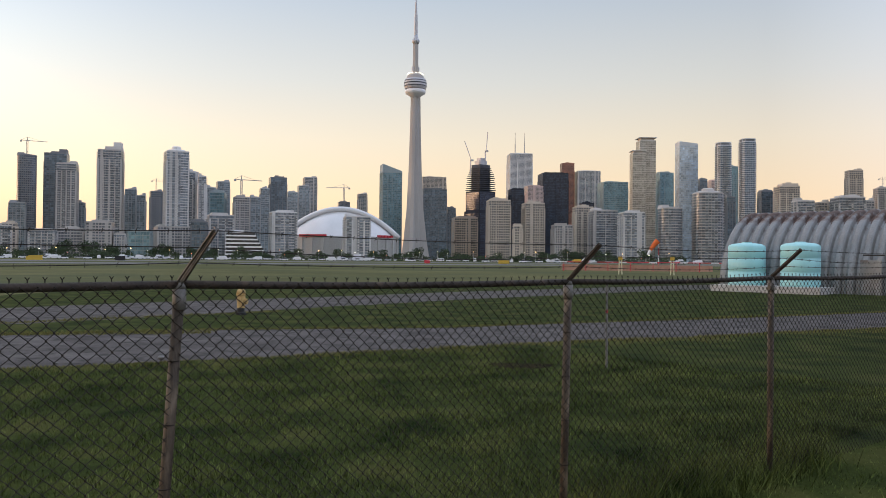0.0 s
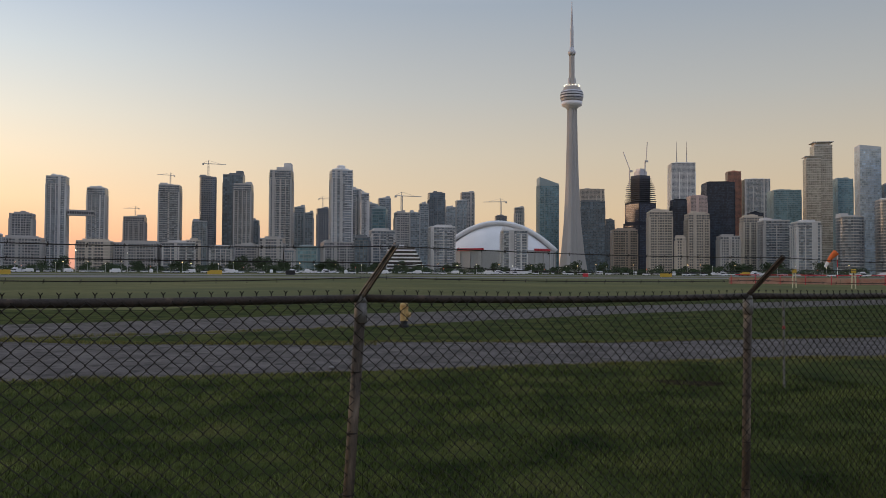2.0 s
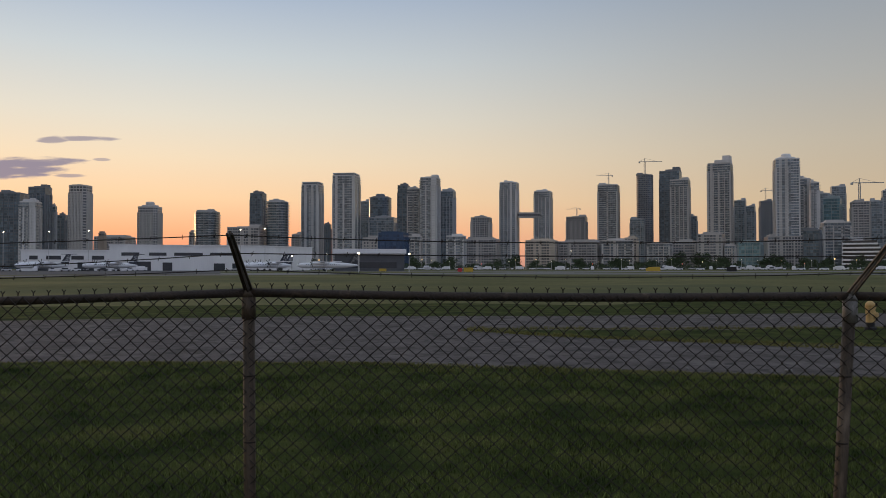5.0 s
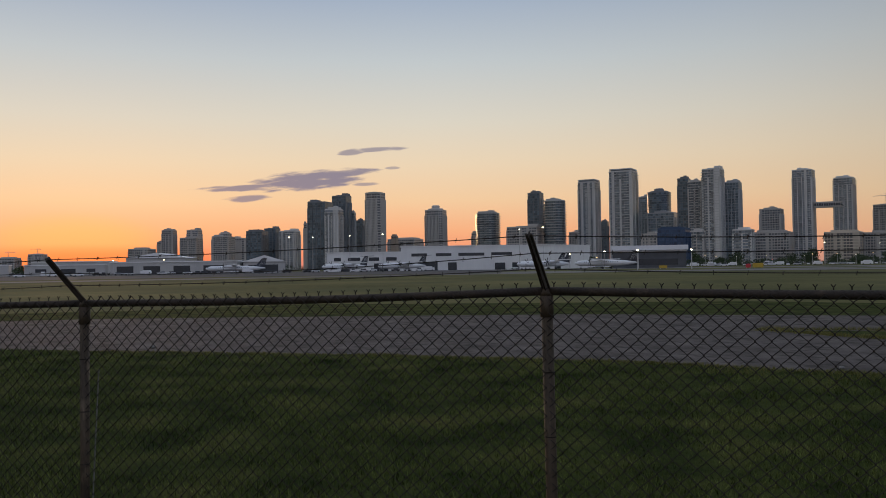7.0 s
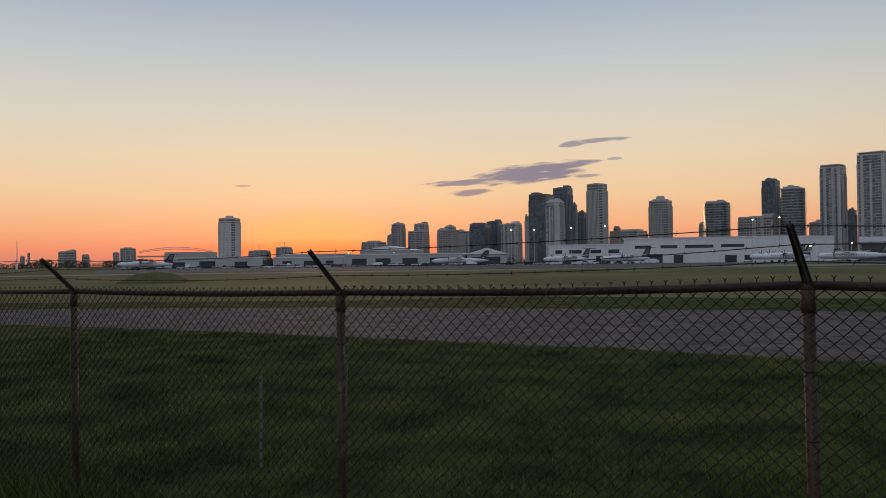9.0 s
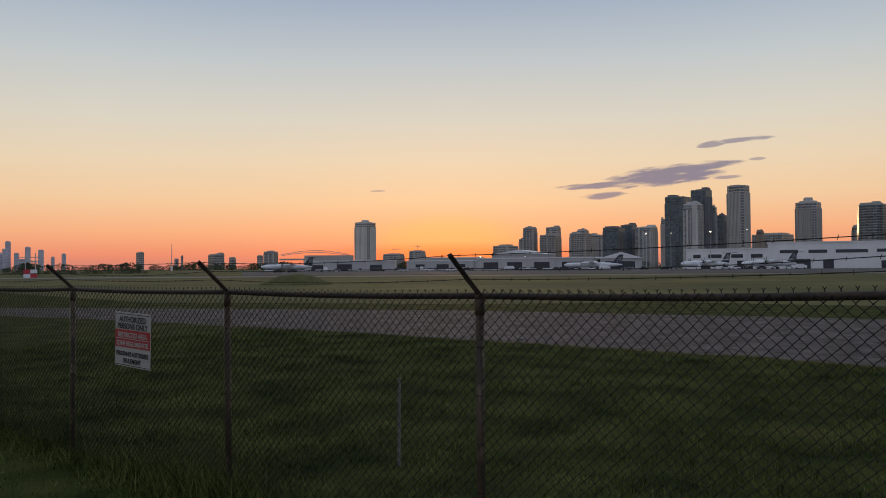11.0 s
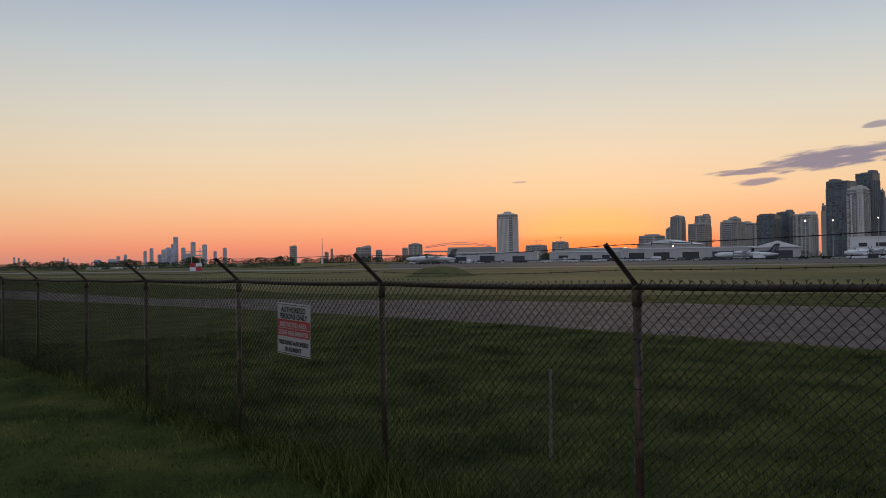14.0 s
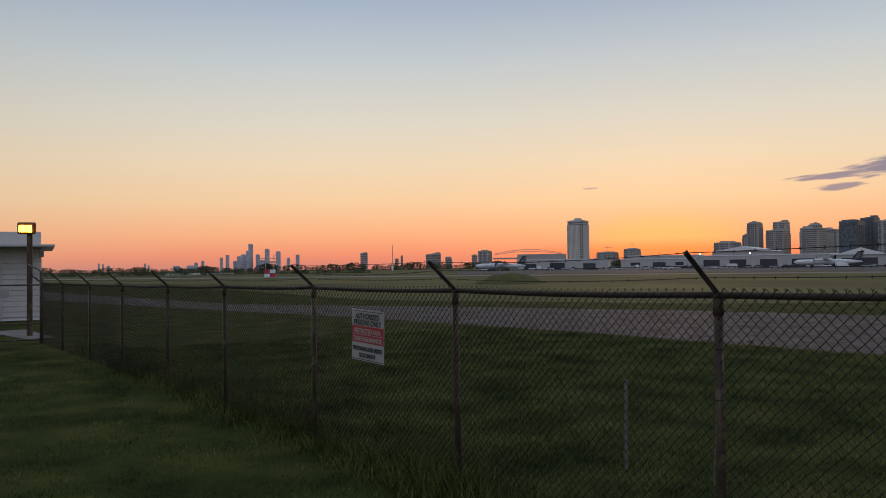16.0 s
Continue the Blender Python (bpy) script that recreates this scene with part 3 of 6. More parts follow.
def tower(x, y, w, d, h, style, cap=3.5, masts=0, **more):
    """A block of storeys: a body, glazing bay by bay, floor slabs, balconies or piers, and its roof (top: flat, step_l, step_r, pod, slant, disc, crown)."""
    wall, glass = F[style]
    far = style == "far_tower" or math.hypot(x, y) > 2500
    seed = int(abs(x * 7 + y * 13)) % 1000
    rr = random.Random(seed)
    fl, bay = (3.1, 3.2) if not far else (7.0, 7.0)
    if style in ("black_glass", "green_glass", "pale_glass", "gold_glass"):
        fl = 3.9
    nf = max(2, int(h / fl))
    fl = h / nf
    # footprint: square, chamfered or rounded
    shape = more.get("shape") or ("round" if style == "slab_glass" else "chamfer" if style in ("grooved", "silo_white", "blue_grid") else "square")
    if shape == "round":
        w, d = w * 1.16, d * 1.16
        foot = [(math.copysign(abs(math.cos(t)) ** 0.62, math.cos(t)) * w / 2, math.copysign(abs(math.sin(t)) ** 0.62, math.sin(t)) * d / 2) for t in np.linspace(0, 2 * math.pi, 25)[:-1]]
    elif shape == "chamfer":
        c = 0.16
        foot = [(x0 * w, y0 * d) for x0, y0 in ((-0.5 + c, -0.5), (0.5 - c, -0.5), (0.5, -0.5 + c), (0.5, 0.5 - c), (0.5 - c, 0.5), (-0.5 + c, 0.5), (-0.5, 0.5 - c), (-0.5, -0.5 + c))]
    else:
        foot = [(-w / 2, -d / 2), (w / 2, -d / 2), (w / 2, d / 2), (-w / 2, d / 2)]
    # the street grid bends with the shore, so the blocks turn along it
    phi = math.degrees(math.atan2(-x, y))
    turn = max(-24.0, min(24.0, (18 - phi) * 0.5)) + rr.uniform(-3, 3)
    if abs(turn) < 8:
        turn = math.copysign(8, turn)
    if not far:
        k = spread(foot, GRID - radians(phi)) / spread(foot, radians(turn)) * 0.985
        foot, w, d = ring(foot, k), w * k, d * k
    yaw = radians(phi + turn) if not far else GRID
    ob = thing("tower" if h > 45 else "building", WORDS[style], "high-rise" if h > 45 else "building", Matrix.Translation((x, y, 0)) @ Matrix.Rotation(yaw, 4, "Z"), "city skyline")
    top = more.get("top") or (rr.choice(("flat", "flat", "step_l", "step_r")) if h > 45 else "flat")
    bm = bmesh.new()
    outline(bm, foot, h, h + 1)
    if top == "slant":
        for v in bm.verts:
            if v.co.z > h - 1 and v.co.x > 0:
                v.co.z -= more.get("drop", 0.07) * h
    part("body", bm, wall, ob)
    V, S, B = [], [], []
    wide, tall = (0.47, 0.42) if "glass" in style else (0.40, 0.32)
    if style in CONDO:
        wide, tall = 0.47, 0.37
    z = (np.arange(nf) + 0.5) * fl
    zs = (np.arange(nf) + 1.0) * fl
    f = np.array(foot)
    edge = 0.35 if style not in CONDO else 0.75
    t2 = 0.22 if "glass" in style else 0.34
    for p, q in zip(f, np.roll(f, -1, 0)):
        L = np.linalg.norm(q - p)
        if L < 0.6:
            continue
        e = (q - p) / L
        o = np.array([e[1], -e[0]])
        nb = max(1, int(round(L / bay)))
        cell = L / nb
        # each bay runs up the whole front as glass, as wall or as a stack of balconies
        kinds_ = [rr.choices(("pane", "wall", "balcony"), (6, 0.9, 3.6) if style in CONDO else (10, 0.8, 0) if style in ("beige", "brown", "grey_concrete", "dark_concrete", "pink") else (1, 0, 0))[0] for _ in range(nb)]
        for b, kind_ in enumerate(kinds_):
            if kind_ == "wall" and nb > 2:
                continue
            zt = z[z < h * (0.98 - more.get("drop", 0.07))] if top == "slant" else z
            n_ = len(zt)
            u0, u1 = (b + 0.5 - wide) * cell, (b + 0.5 + wide) * cell
            hh = fl * tall
            A, C = p + e * u0 + o * 0.12, p + e * u1 + o * 0.12
            col = lambda xy, dz: np.stack([np.full(n_, xy[0]), np.full(n_, xy[1]), zt + dz], 1)
            V.append(np.stack([col(A, -hh), col(C, -hh), col(C, hh), col(A, hh)], 1).reshape(-1, 3))
            if kind_ == "balcony" and not far:
                A2, C2 = p + e * b * cell + o * 1.5, p + e * (b + 1) * cell + o * 1.5
                lo, hi = fl * 0.5 - 0.2, fl * 0.5 + 0.95
                B += [np.stack([col(A2, -hi), col(C2, -hi), col(C2, -lo + 0.35), col(A2, -lo + 0.35)], 1).reshape(-1, 3), np.stack([col(p + e * b * cell, -hi + 0.6), col(p + e * (b + 1) * cell, -hi + 0.6), col(C2, -hi + 0.6), col(A2, -hi + 0.6)], 1).reshape(-1, 3)]
        P0, Q0 = p + (p / np.linalg.norm(p)) * edge, q + (q / np.linalg.norm(q)) * edge
        zz = zs[zs < h * 0.92] if top == "slant" else zs
        row = lambda xy, dz: np.stack([np.full(len(zz), xy[0]), np.full(len(zz), xy[1]), zz + dz], 1)
        S += [np.stack([row(P0, -t2), row(Q0, -t2), row(Q0, t2), row(P0, t2)], 1).reshape(-1, 3), np.stack([row(P0, t2), row(Q0, t2), row(q, t2), row(p, t2)], 1).reshape(-1, 3),
              np.stack([row(p, -t2), row(q, -t2), row(Q0, -t2), row(P0, -t2)], 1).reshape(-1, 3)]
    if V:
        quads("glazing", np.concatenate(V), glass, ob, "rows of window panes", "stuff")
    if not far and style not in ("black_glass", "grooved", "pale_glass"):
        quads("slab_banding", np.concatenate(S), wall, ob, "", "stuff")
    if B:
        quads("balcony_glazing", np.concatenate(B), M_RAILGLASS, ob, "stacked glass-fronted balconies", "stuff")
    if not far and (shape == "square" or style in ("grooved", "silo_white")) and style not in ("pale_glass", "gold_glass", "blue_grid"):
        cs, ss = [], []
        n_ = 8 if shape != "square" else rr.choice((2, 3, 4))
        for i in range(n_ + 1):
            u = (i / n_ - 0.5) * (0.68 if shape != "square" else 1)
            pw = 0.6 if "glass" in style else 1.2 if shape != "square" else rr.choice((0.9, 1.8))
            for sy in (-1, 1):
                cs += [(u * (w - 1), sy * d / 2, h * 0.46), (sy * w / 2, u * (d - 1), h * 0.46)]
                ss += [(pw, 1.6, h * 0.92), (1.6, pw, h * 0.92)]
        quads("pier_frame", boxes(cs, ss), wall, ob, "", "stuff")
    # roof
    bm = bmesh.new()
    rise = cap if h > 30 else 2.0
    if top in ("step_l", "step_r"):
        s_ = -1 if top == "step_l" else 1
        box(bm, s_ * 0.14 * w, 0, h, w * 0.68, d * 0.9, rise * 0.55)
        box(bm, s_ * 0.30 * w, 0.05 * d, h, w * 0.34, d * 0.6, rise * 1.25)
    elif top == "pod":
        lathe(bm, [(w * 0.42, h), (w * 0.42, h + rise * 0.6), (w * 0.40, h + rise * 0.8)], 20)
        lathe(bm, [(w * 0.22, h), (w * 0.22, h + rise * 1.6), (w * 0.17, h + rise * 1.9)], 16)
    elif top == "disc":
        outline(bm, ring(foot, 0.84), h + cap + 0.4, cap + 0.4)
    elif top == "crown":
        outline(bm, ring(foot, 0.9), h + cap, cap)
    elif top == "flat":
        k = rr.uniform(0.5, 0.8)
        box(bm, rr.uniform(-0.09, 0.09) * w, rr.uniform(-0.05, 0.05) * d, h, w * k, d * k, rise * 0.7 + 0.8)
        if h > 60 and not far:
            box(bm, rr.uniform(-0.2, 0.2) * w, rr.uniform(-0.1, 0.1) * d, h, w * k * 0.35, d * k * 0.4, rise + 1.2)
    if top != "slant":
        part("roof_plant", bm, F["dark_glass"][0] if top == "crown" else wall, ob)
        bm = bmesh.new()
        outline(bm, foot, h + 1.2, 1.3)
        if top == "disc":
            outline(bm, ring(foot, 1.14), h + cap + 1.5, 1.1)
        if top == "crown":
            outline(bm, ring(foot, 0.97), h + cap + 1.0, 1.0)
            for i in range(0, len(foot)):
                rod(bm, (foot[i][0] * 0.96, foot[i][1] * 0.96, h), (foot[i][0] * 0.96, foot[i][1] * 0.96, h + cap + 0.5), 0.5, 5)
        part("parapet", bm, wall, ob)
    if masts:
        for sx in (-0.2, 0.22):
            bm = bmesh.new()
            rod(bm, (sx * w, 0, h), (sx * w, 0, h + masts * 0.5), 1.6, 8, 1.2)
            rod(bm, (sx * w, 0, h + masts * 0.5), (sx * w, 0, h + masts), 0.9, 6, 0.5)
            part("mast", bm, M_CONCRETE, ob)
    if "crane" in more:
        crane(x, y, h, more["crane"], phi + rr.choice((0, 180)) + rr.uniform(-30, 30))
    return ob


tower(-596, 1163, 20.9, 20.9, 142, "dark_concrete", crane=22, shape="round")
tower(-601, 1150, 20.7, 20.7, 74, "grey_glass")
tower(-576, 1210, 28.4, 28.4, 150, "dark_glass", cap=6, top="step_r")
tower(-520, 1124, 22.9, 22.9, 126, "pale_grid", top="step_r")
tower(-513, 1154, 7.7, 7.7, 75, "grey_glass")
tower(-440, 1073, 26.0, 26.0, 138, "pale_grid", cap=9, top="step_r")
tower(-462, 1199, 13.4, 13.4, 98, "grey_glass")
tower(-441, 1184, 10.2, 10.2, 88, "grey_glass")
tower(-470, 1325, 16.0, 16.0, 105, "dark_concrete", crane=18)
tower(-332, 1004, 22.7, 22.7, 128, "white_grid", cap=4, top="pod")
tower(-326, 1054, 10.1, 10.1, 109, "white_grid")
tower(-310, 1037, 7.8, 7.8, 102, "white_grid")
tower(-361, 1253, 11.3, 11.3, 106, "grey_glass")
tower(-350, 1279, 16.0, 16.0, 117, "grey_glass")
tower(-319, 1142, 17.1, 17.1, 90, "green_glass")
tower(-284, 1131, 16.9, 16.9, 83, "grey_concrete", crane=25)
tower(-275, 1172, 11.7, 11.7, 86, "grey_glass")
tower(-273, 1224, 11.0, 11.0, 103, "grey_glass")
tower(-265, 1280, 20.9, 20.9, 124, "dark_glass")
tower(-327, 1725, 17.1, 17.1, 137, "grey_glass")
tower(-313, 1779, 19.3, 19.3, 155, "grey_glass")
tower(-308, 1833, 23.5, 23.5, 178, "pale_grid")
tower(-198, 989, 24.4, 24.4, 55, "white_grid")
tower(-270, 895, 13.4, 13.4, 39, "dark_glass")
tower(-258, 933, 22.8, 22.8, 48, "pale_grid")
tower(-392, 929, 24.5, 24.5, 39, "grey_concrete")
tower(-445, 905, 24.0, 24.0, 29, "pale_grid")
tower(-431, 945, 25.0, 25.0, 32, "grey_concrete")
tower(-477, 896, 13.8, 13.8, 36, "beige")
tower(-371, 932, 10.4, 10.4, 26, "pale_grid")
tower(-331, 887, 20.1, 20.1, 28, "green_glass")
tower(-337, 1007, 34.2, 34.2, 37, "grey_concrete")
tower(-111, 1002, 24.0, 24.0, 51, "white_grid")
tower(-198, 1896, 16.7, 16.7, 148, "pale_grid")
tower(-246, 1942, 21.0, 21.0, 132, "dark_concrete", crane=35)
tower(-130, 1858, 36.1, 36.1, 212, "green_glass", top="slant")
tower(-32, 1764, 40.9, 40.9, 148, "dark_glass", top="flat")
tower(-39, 2066, 47.9, 47.9, 203, "beige")
tower(6, 1805, 14.9, 14.9, 112, "dark_glass")
tower(22, 1109, 25.0, 25.0, 56, "brown")
tower(64, 1056, 22.2, 22.2, 76, "beige")
tower(198, 2310, 51.8, 51.8, 294, "marble_grid", masts=62, top="flat")
tower(148, 1803, 25.0, 25.0, 153, "black_glass", top="flat")
tower(109, 1062, 21.3, 21.3, 73, "beige")
tower(206, 2001, 33.4, 33.4, 178, "pink")
tower(272, 2153, 57.2, 57.2, 224, "black_glass", top="flat")
tower(328, 2286, 28.3, 28.3, 267, "red_stone")
tower(84, 999, 8.6, 8.6, 42, "beige")
tower(383, 2286, 51.9, 51.9, 245, "white_grid")
tower(249, 1486, 19.0, 19.0, 103, "black_glass")
tower(344, 1732, 45.6, 45.6, 163, "green_glass", top="flat")
tower(186, 1142, 20.6, 20.6, 74, "beige")
tower(204, 1091, 27.2, 27.2, 66, "pale_grid")
tower(218, 984, 22.2, 22.2, 58, "white_grid")
tower(144, 1047, 19.4, 19.4, 45, "grey_concrete")
tower(336, 1469, 20.1, 20.1, 191, "gold_glass", cap=4, top="disc")
tower(357, 1497, 25.3, 25.3, 217, "gold_glass", cap=5, top="disc")
tower(432, 1654, 25.6, 25.6, 176, "green_glass")
tower(445, 1548, 30.3, 30.3, 224, "pale_glass", top="slant", drop=0.02)
tower(559, 1821, 15.3, 15.3, 181, "dark_glass")
tower(609, 1866, 36.4, 36.4, 181, "pink")
tower(475, 1431, 22.6, 22.6, 201, "blue_grid", cap=5, top="crown")
tower(505, 1399, 22.7, 22.7, 203, "blue_grid", cap=5, top="crown")
tower(539, 1564, 11.7, 11.7, 180, "green_glass")
tower(261, 973, 20.9, 20.9, 63, "pale_grid", shape="round")
tower(302, 963, 26.8, 26.8, 80, "pale_grid", cap=3.5, shape="round", top="pod")
tower(420, 1234, 11.5, 11.5, 97, "dark_glass")
tower(486, 1266, 18.7, 18.7, 108, "dark_glass")
tower(495, 1212, 26.8, 26.8, 111, "beige", cap=6)
tower(707, 1444, 22.4, 22.4, 161, "beige")
tower(436, 1018, 19.6, 19.6, 76, "pale_grid")
tower(463, 1025, 13.2, 13.2, 75, "beige")
tower(482, 1000, 29.2, 29.2, 79, "pale_grid")
tower(522, 1028, 9.4, 9.4, 78, "grey_concrete")
tower(700, 1335, 21.3, 21.3, 121, "grey_concrete", crane=16)
tower(-621, 1096, 28.1, 28.1, 123, "pale_grid", crane=16)
tower(-688, 1115, 29.8, 29.8, 79, "grey_concrete", crane=14)
tower(-746, 1016, 28.4, 28.4, 129, "white_grid", top="flat")
tower(-703, 1044, 25.5, 25.5, 115, "white_grid", top="flat")
tower(-749, 951, 30.9, 30.9, 73, "grey_concrete")
tower(-728, 764, 14.5, 14.5, 105, "dark_glass")
tower(-712, 767, 17.1, 17.1, 100, "pale_grid")
tower(-685, 767, 24.0, 24.0, 112, "white_grid", top="step_r")
tower(-694, 811, 20.5, 20.5, 99, "grey_glass")
tower(-907, 868, 14.1, 14.1, 100, "grey_glass")
tower(-859, 852, 27.8, 27.8, 102, "dark_glass", shape="round", top="pod")
tower(-801, 801, 36.1, 36.1, 68, "grey_glass")
tower(-783, 716, 31.0, 31.0, 117, "white_grid", cap=3, top="crown")
tower(-809, 682, 23.6, 23.6, 105, "white_grid", cap=3, top="crown")
tower(-935, 759, 11.9, 11.9, 48, "grey_concrete")
tower(-944, 825, 10.0, 10.0, 65, "dark_glass")
tower(-849, 628, 16.6, 16.6, 93, "dark_glass")
tower(-796, 617, 21.0, 21.0, 79, "slab_glass")
tower(-650, 632, 18.1, 18.1, 33, "grey_concrete")
tower(-495, 507, 23.8, 23.8, 30, "blue_panel")
tower(-615, 664, 13.8, 13.8, 35, "pale_grid")
tower(-615, 734, 22.3, 22.3, 37, "white_grid")
tower(-626, 798, 41.8, 41.8, 35, "grey_concrete")
tower(-567, 839, 37.1, 37.1, 33, "beige")
tower(-541, 884, 47.4, 47.4, 32, "grey_concrete")
tower(-493, 896, 35.6, 35.6, 33, "pale_grid")
tower(-964, 547, 25.0, 25.0, 77, "grooved", cap=4, top="pod")
tower(-928, 607, 25.0, 25.0, 72, "slab_glass")
tower(-975, 616, 8.1, 8.1, 48, "grey_concrete")
tower(-822, 593, 38.7, 38.7, 48, "grey_concrete")
tower(-984, 390, 23.6, 23.6, 85, "dark_glass")
tower(-910, 378, 15.7, 15.7, 71, "white_grid", top="flat")
tower(-1018, 434, 19.3, 19.3, 97, "dark_glass")
tower(-1026, 454, 5.1, 5.1, 76, "grey_glass")
tower(-910, 432, 20.6, 20.6, 92, "grooved", cap=1.5, top="flat")
tower(-1051, 476, 10.4, 10.4, 67, "dark_glass")
tower(-1078, 406, 4.6, 4.6, 63, "grey_concrete")
tower(-1122, 583, 42.2, 42.2, 44, "grey_concrete")
tower(-1074, 540, 7.3, 7.3, 47, "brown")
tower(-1475, 292, 9.3, 9.3, 51, "grey_concrete")
tower(-1456, 302, 17.8, 17.8, 70, "grey_concrete")
tower(-1421, 331, 26.7, 26.7, 56, "grey_concrete")
tower(-1437, 340, 18.5, 18.5, 70, "grey_concrete")
tower(-1361, 369, 27.4, 27.4, 56, "grey_concrete")
tower(-1375, 376, 14.6, 14.6, 62, "grey_concrete")
tower(-1398, 408, 17.8, 17.8, 55, "grooved")
tower(-1201, 376, 23.4, 23.4, 58, "dark_glass")
tower(-1240, 412, 18.0, 18.0, 64, "dark_glass")
tower(-1186, 421, 23.0, 23.0, 58, "white_grid")
tower(-1290, 228, 27.8, 27.8, 34, "grey_concrete")
tower(-1108, 6, 23.0, 23.0, 61, "silo_white", cap=2.5, top="pod")
tower(-1404, 96, 19.2, 19.2, 29, "grey_concrete", crane=9)
tower(-1408, 56, 25.2, 25.2, 24, "grey_concrete", crane=9)
tower(-1698, -181, 20.4, 20.4, 35, "grey_concrete")
tower(-2575, -438, 34.0, 34.0, 44, "grey_concrete")
tower(-2576, -389, 14.6, 14.6, 30, "grey_concrete")
tower(-3933, -1751, 12.7, 12.7, 64, "far_tower")
tower(-3946, -1724, 14.9, 14.9, 78, "far_tower")
tower(-4015, -1692, 17.2, 17.2, 72, "far_tower")
tower(-4072, -1691, 24.0, 24.0, 82, "far_tower")
tower(-4033, -1649, 19.4, 19.4, 100, "far_tower")
tower(-4084, -1657, 19.6, 19.6, 136, "far_tower")
tower(-4004, -1586, 17.1, 17.1, 79, "far_tower")
tower(-4021, -1543, 19.2, 19.2, 107, "far_tower")
tower(-4088, -1509, 19.5, 19.5, 96, "far_tower")
tower(-4110, -1602, 30.6, 30.6, 52, "far_tower")
tower(-4056, -1727, 21.8, 21.8, 48, "far_tower")
tower(-4072, -1399, 15.0, 15.0, 77, "far_tower")
tower(-4150, -1477, 13.1, 13.1, 62, "far_tower")
tower(-4076, -1918, 13.3, 13.3, 51, "far_tower")
tower(-4063, -1949, 15.5, 15.5, 43, "far_tower")
tower(-4102, -1999, 35.7, 35.7, 29, "far_tower")
tower(-4068, -2061, 29.0, 29.0, 27, "far_tower")
tower(-4033, -2219, 8.9, 8.9, 41, "far_tower")
tower(-4042, -2203, 9.0, 9.0, 32, "far_tower")
tower(-3931, -2395, 8.8, 8.8, 40, "far_tower")
tower(-3921, -2412, 8.8, 8.8, 43, "far_tower")
tower(-3947, -2373, 13.3, 13.3, 32, "far_tower")
tower(-3106, -800, 20.8, 20.8, 62, "grey_concrete")
tower(-2765, -484, 18.1, 18.1, 46, "grey_concrete")
tower(-2820, -469, 22.7, 22.7, 52, "grey_concrete")
tower(-2972, -450, 16.4, 16.4, 40, "grey_concrete")
tower(-3330, -698, 6.8, 6.8, 52, "grey_concrete")
tower(-3426, -740, 12.2, 12.2, 42, "grey_concrete")
tower(-2885, -344, 14.3, 14.3, 45, "grey_concrete")

# ---- landmarks ----
M_SHAFT = mat("tower_concrete", (0.36, 0.34, 0.325), (0.43, 0.41, 0.39), 0.03, 0.85, fine=14, stretch=(1, 1, 0.2))
M_STEEL = mat("pale_steel", (0.42, 0.42, 0.44), (0.5, 0.5, 0.52), 0.1, 0.55, 0.3)
M_WHITE = mat("white_paint", (0.70, 0.70, 0.72), (0.78, 0.78, 0.8), 0.4, 0.5)
M_DARK = mat("dark_band", (0.045, 0.05, 0.06), (0.07, 0.075, 0.09), 0.5, 0.25, 0.3)
M_ROOF = mat("membrane_roof", (0.58, 0.57, 0.565), (0.66, 0.65, 0.645), 0.04, 0.6)
M_RED = mat("red_paint", (0.55, 0.03, 0.05), (0.42, 0.03, 0.04), 1.0, 0.5)
M_ORANGE = mat("orange_cloth", (0.75, 0.16, 0.03), (0.6, 0.12, 0.03), 2.0, 0.8)
M_YELLOW = mat("yellow_paint", (0.56, 0.37, 0.04), (0.46, 0.30, 0.035), 2.0, 0.5)
M_BLACK = mat("black_rubber", (0.015, 0.015, 0.016), (0.025, 0.025, 0.026), 6, 0.8)
M_PANE = mat("dark_pane", (0.05, 0.06, 0.07), (0.08, 0.09, 0.10), 1.0, 0.15, 0.5)
M_BARK = mat("bark", (0.06, 0.045, 0.035), (0.10, 0.08, 0.06), 3, 0.95, bump=0.5)
M_LEAF = mat("tree_leaf", (0.018, 0.035, 0.012), (0.05, 0.075, 0.025), 0.5, 0.8, island=0.45)
M_LAMP = mat("lamp_glow_warm", (0.9, 0.6, 0.3), None, 1, 0.5, emit=(1.0, 0.55, 0.2, 7))
M_LAMPW = mat("lamp_glow_white", (0.9, 0.9, 0.8), None, 1, 0.5, emit=(1.0, 0.85, 0.55, 8))
M_LAMPR = mat("lamp_glow_red", (0.9, 0.1, 0.05), None, 1, 0.5, emit=(1.0, 0.10, 0.05, 8))

# observation tower
cn = thing("observation_tower", "very tall tapering concrete tower with a ringed pod and antenna", "tower", pose(-70, 1698, 0, 0, 0, 20))
for k in range(3):
    bm = bmesh.new()
    a = 2 * math.pi * k / 3
    prof = [(0, 33), (40, 26), (100, 19), (180, 14.5), (260, 11.8), (335, 10.3)]
    rows = []
    for z, r in prof:
        w = 2.6 + r * 0.075
        c, s = math.cos(a), math.sin(a)
        rows.append([bm.verts.new((u * c - v * s, u * s + v * c, z)) for u, v in ((0, -w), (r, -w * 0.8), (r, w * 0.8), (0, w))])
    for q0, q1 in zip(rows, rows[1:]):
        for i in range(4):
            bm.faces.new((q0[i], q0[(i + 1) % 4], q1[(i + 1) % 4], q1[i]))
    bm.faces.new(rows[-1])
    part("buttress", bm, M_SHAFT, cn)
bm = bmesh.new()
lathe(bm, [(14, 0), (12, 100), (9.5, 200), (8.2, 335)], 6)
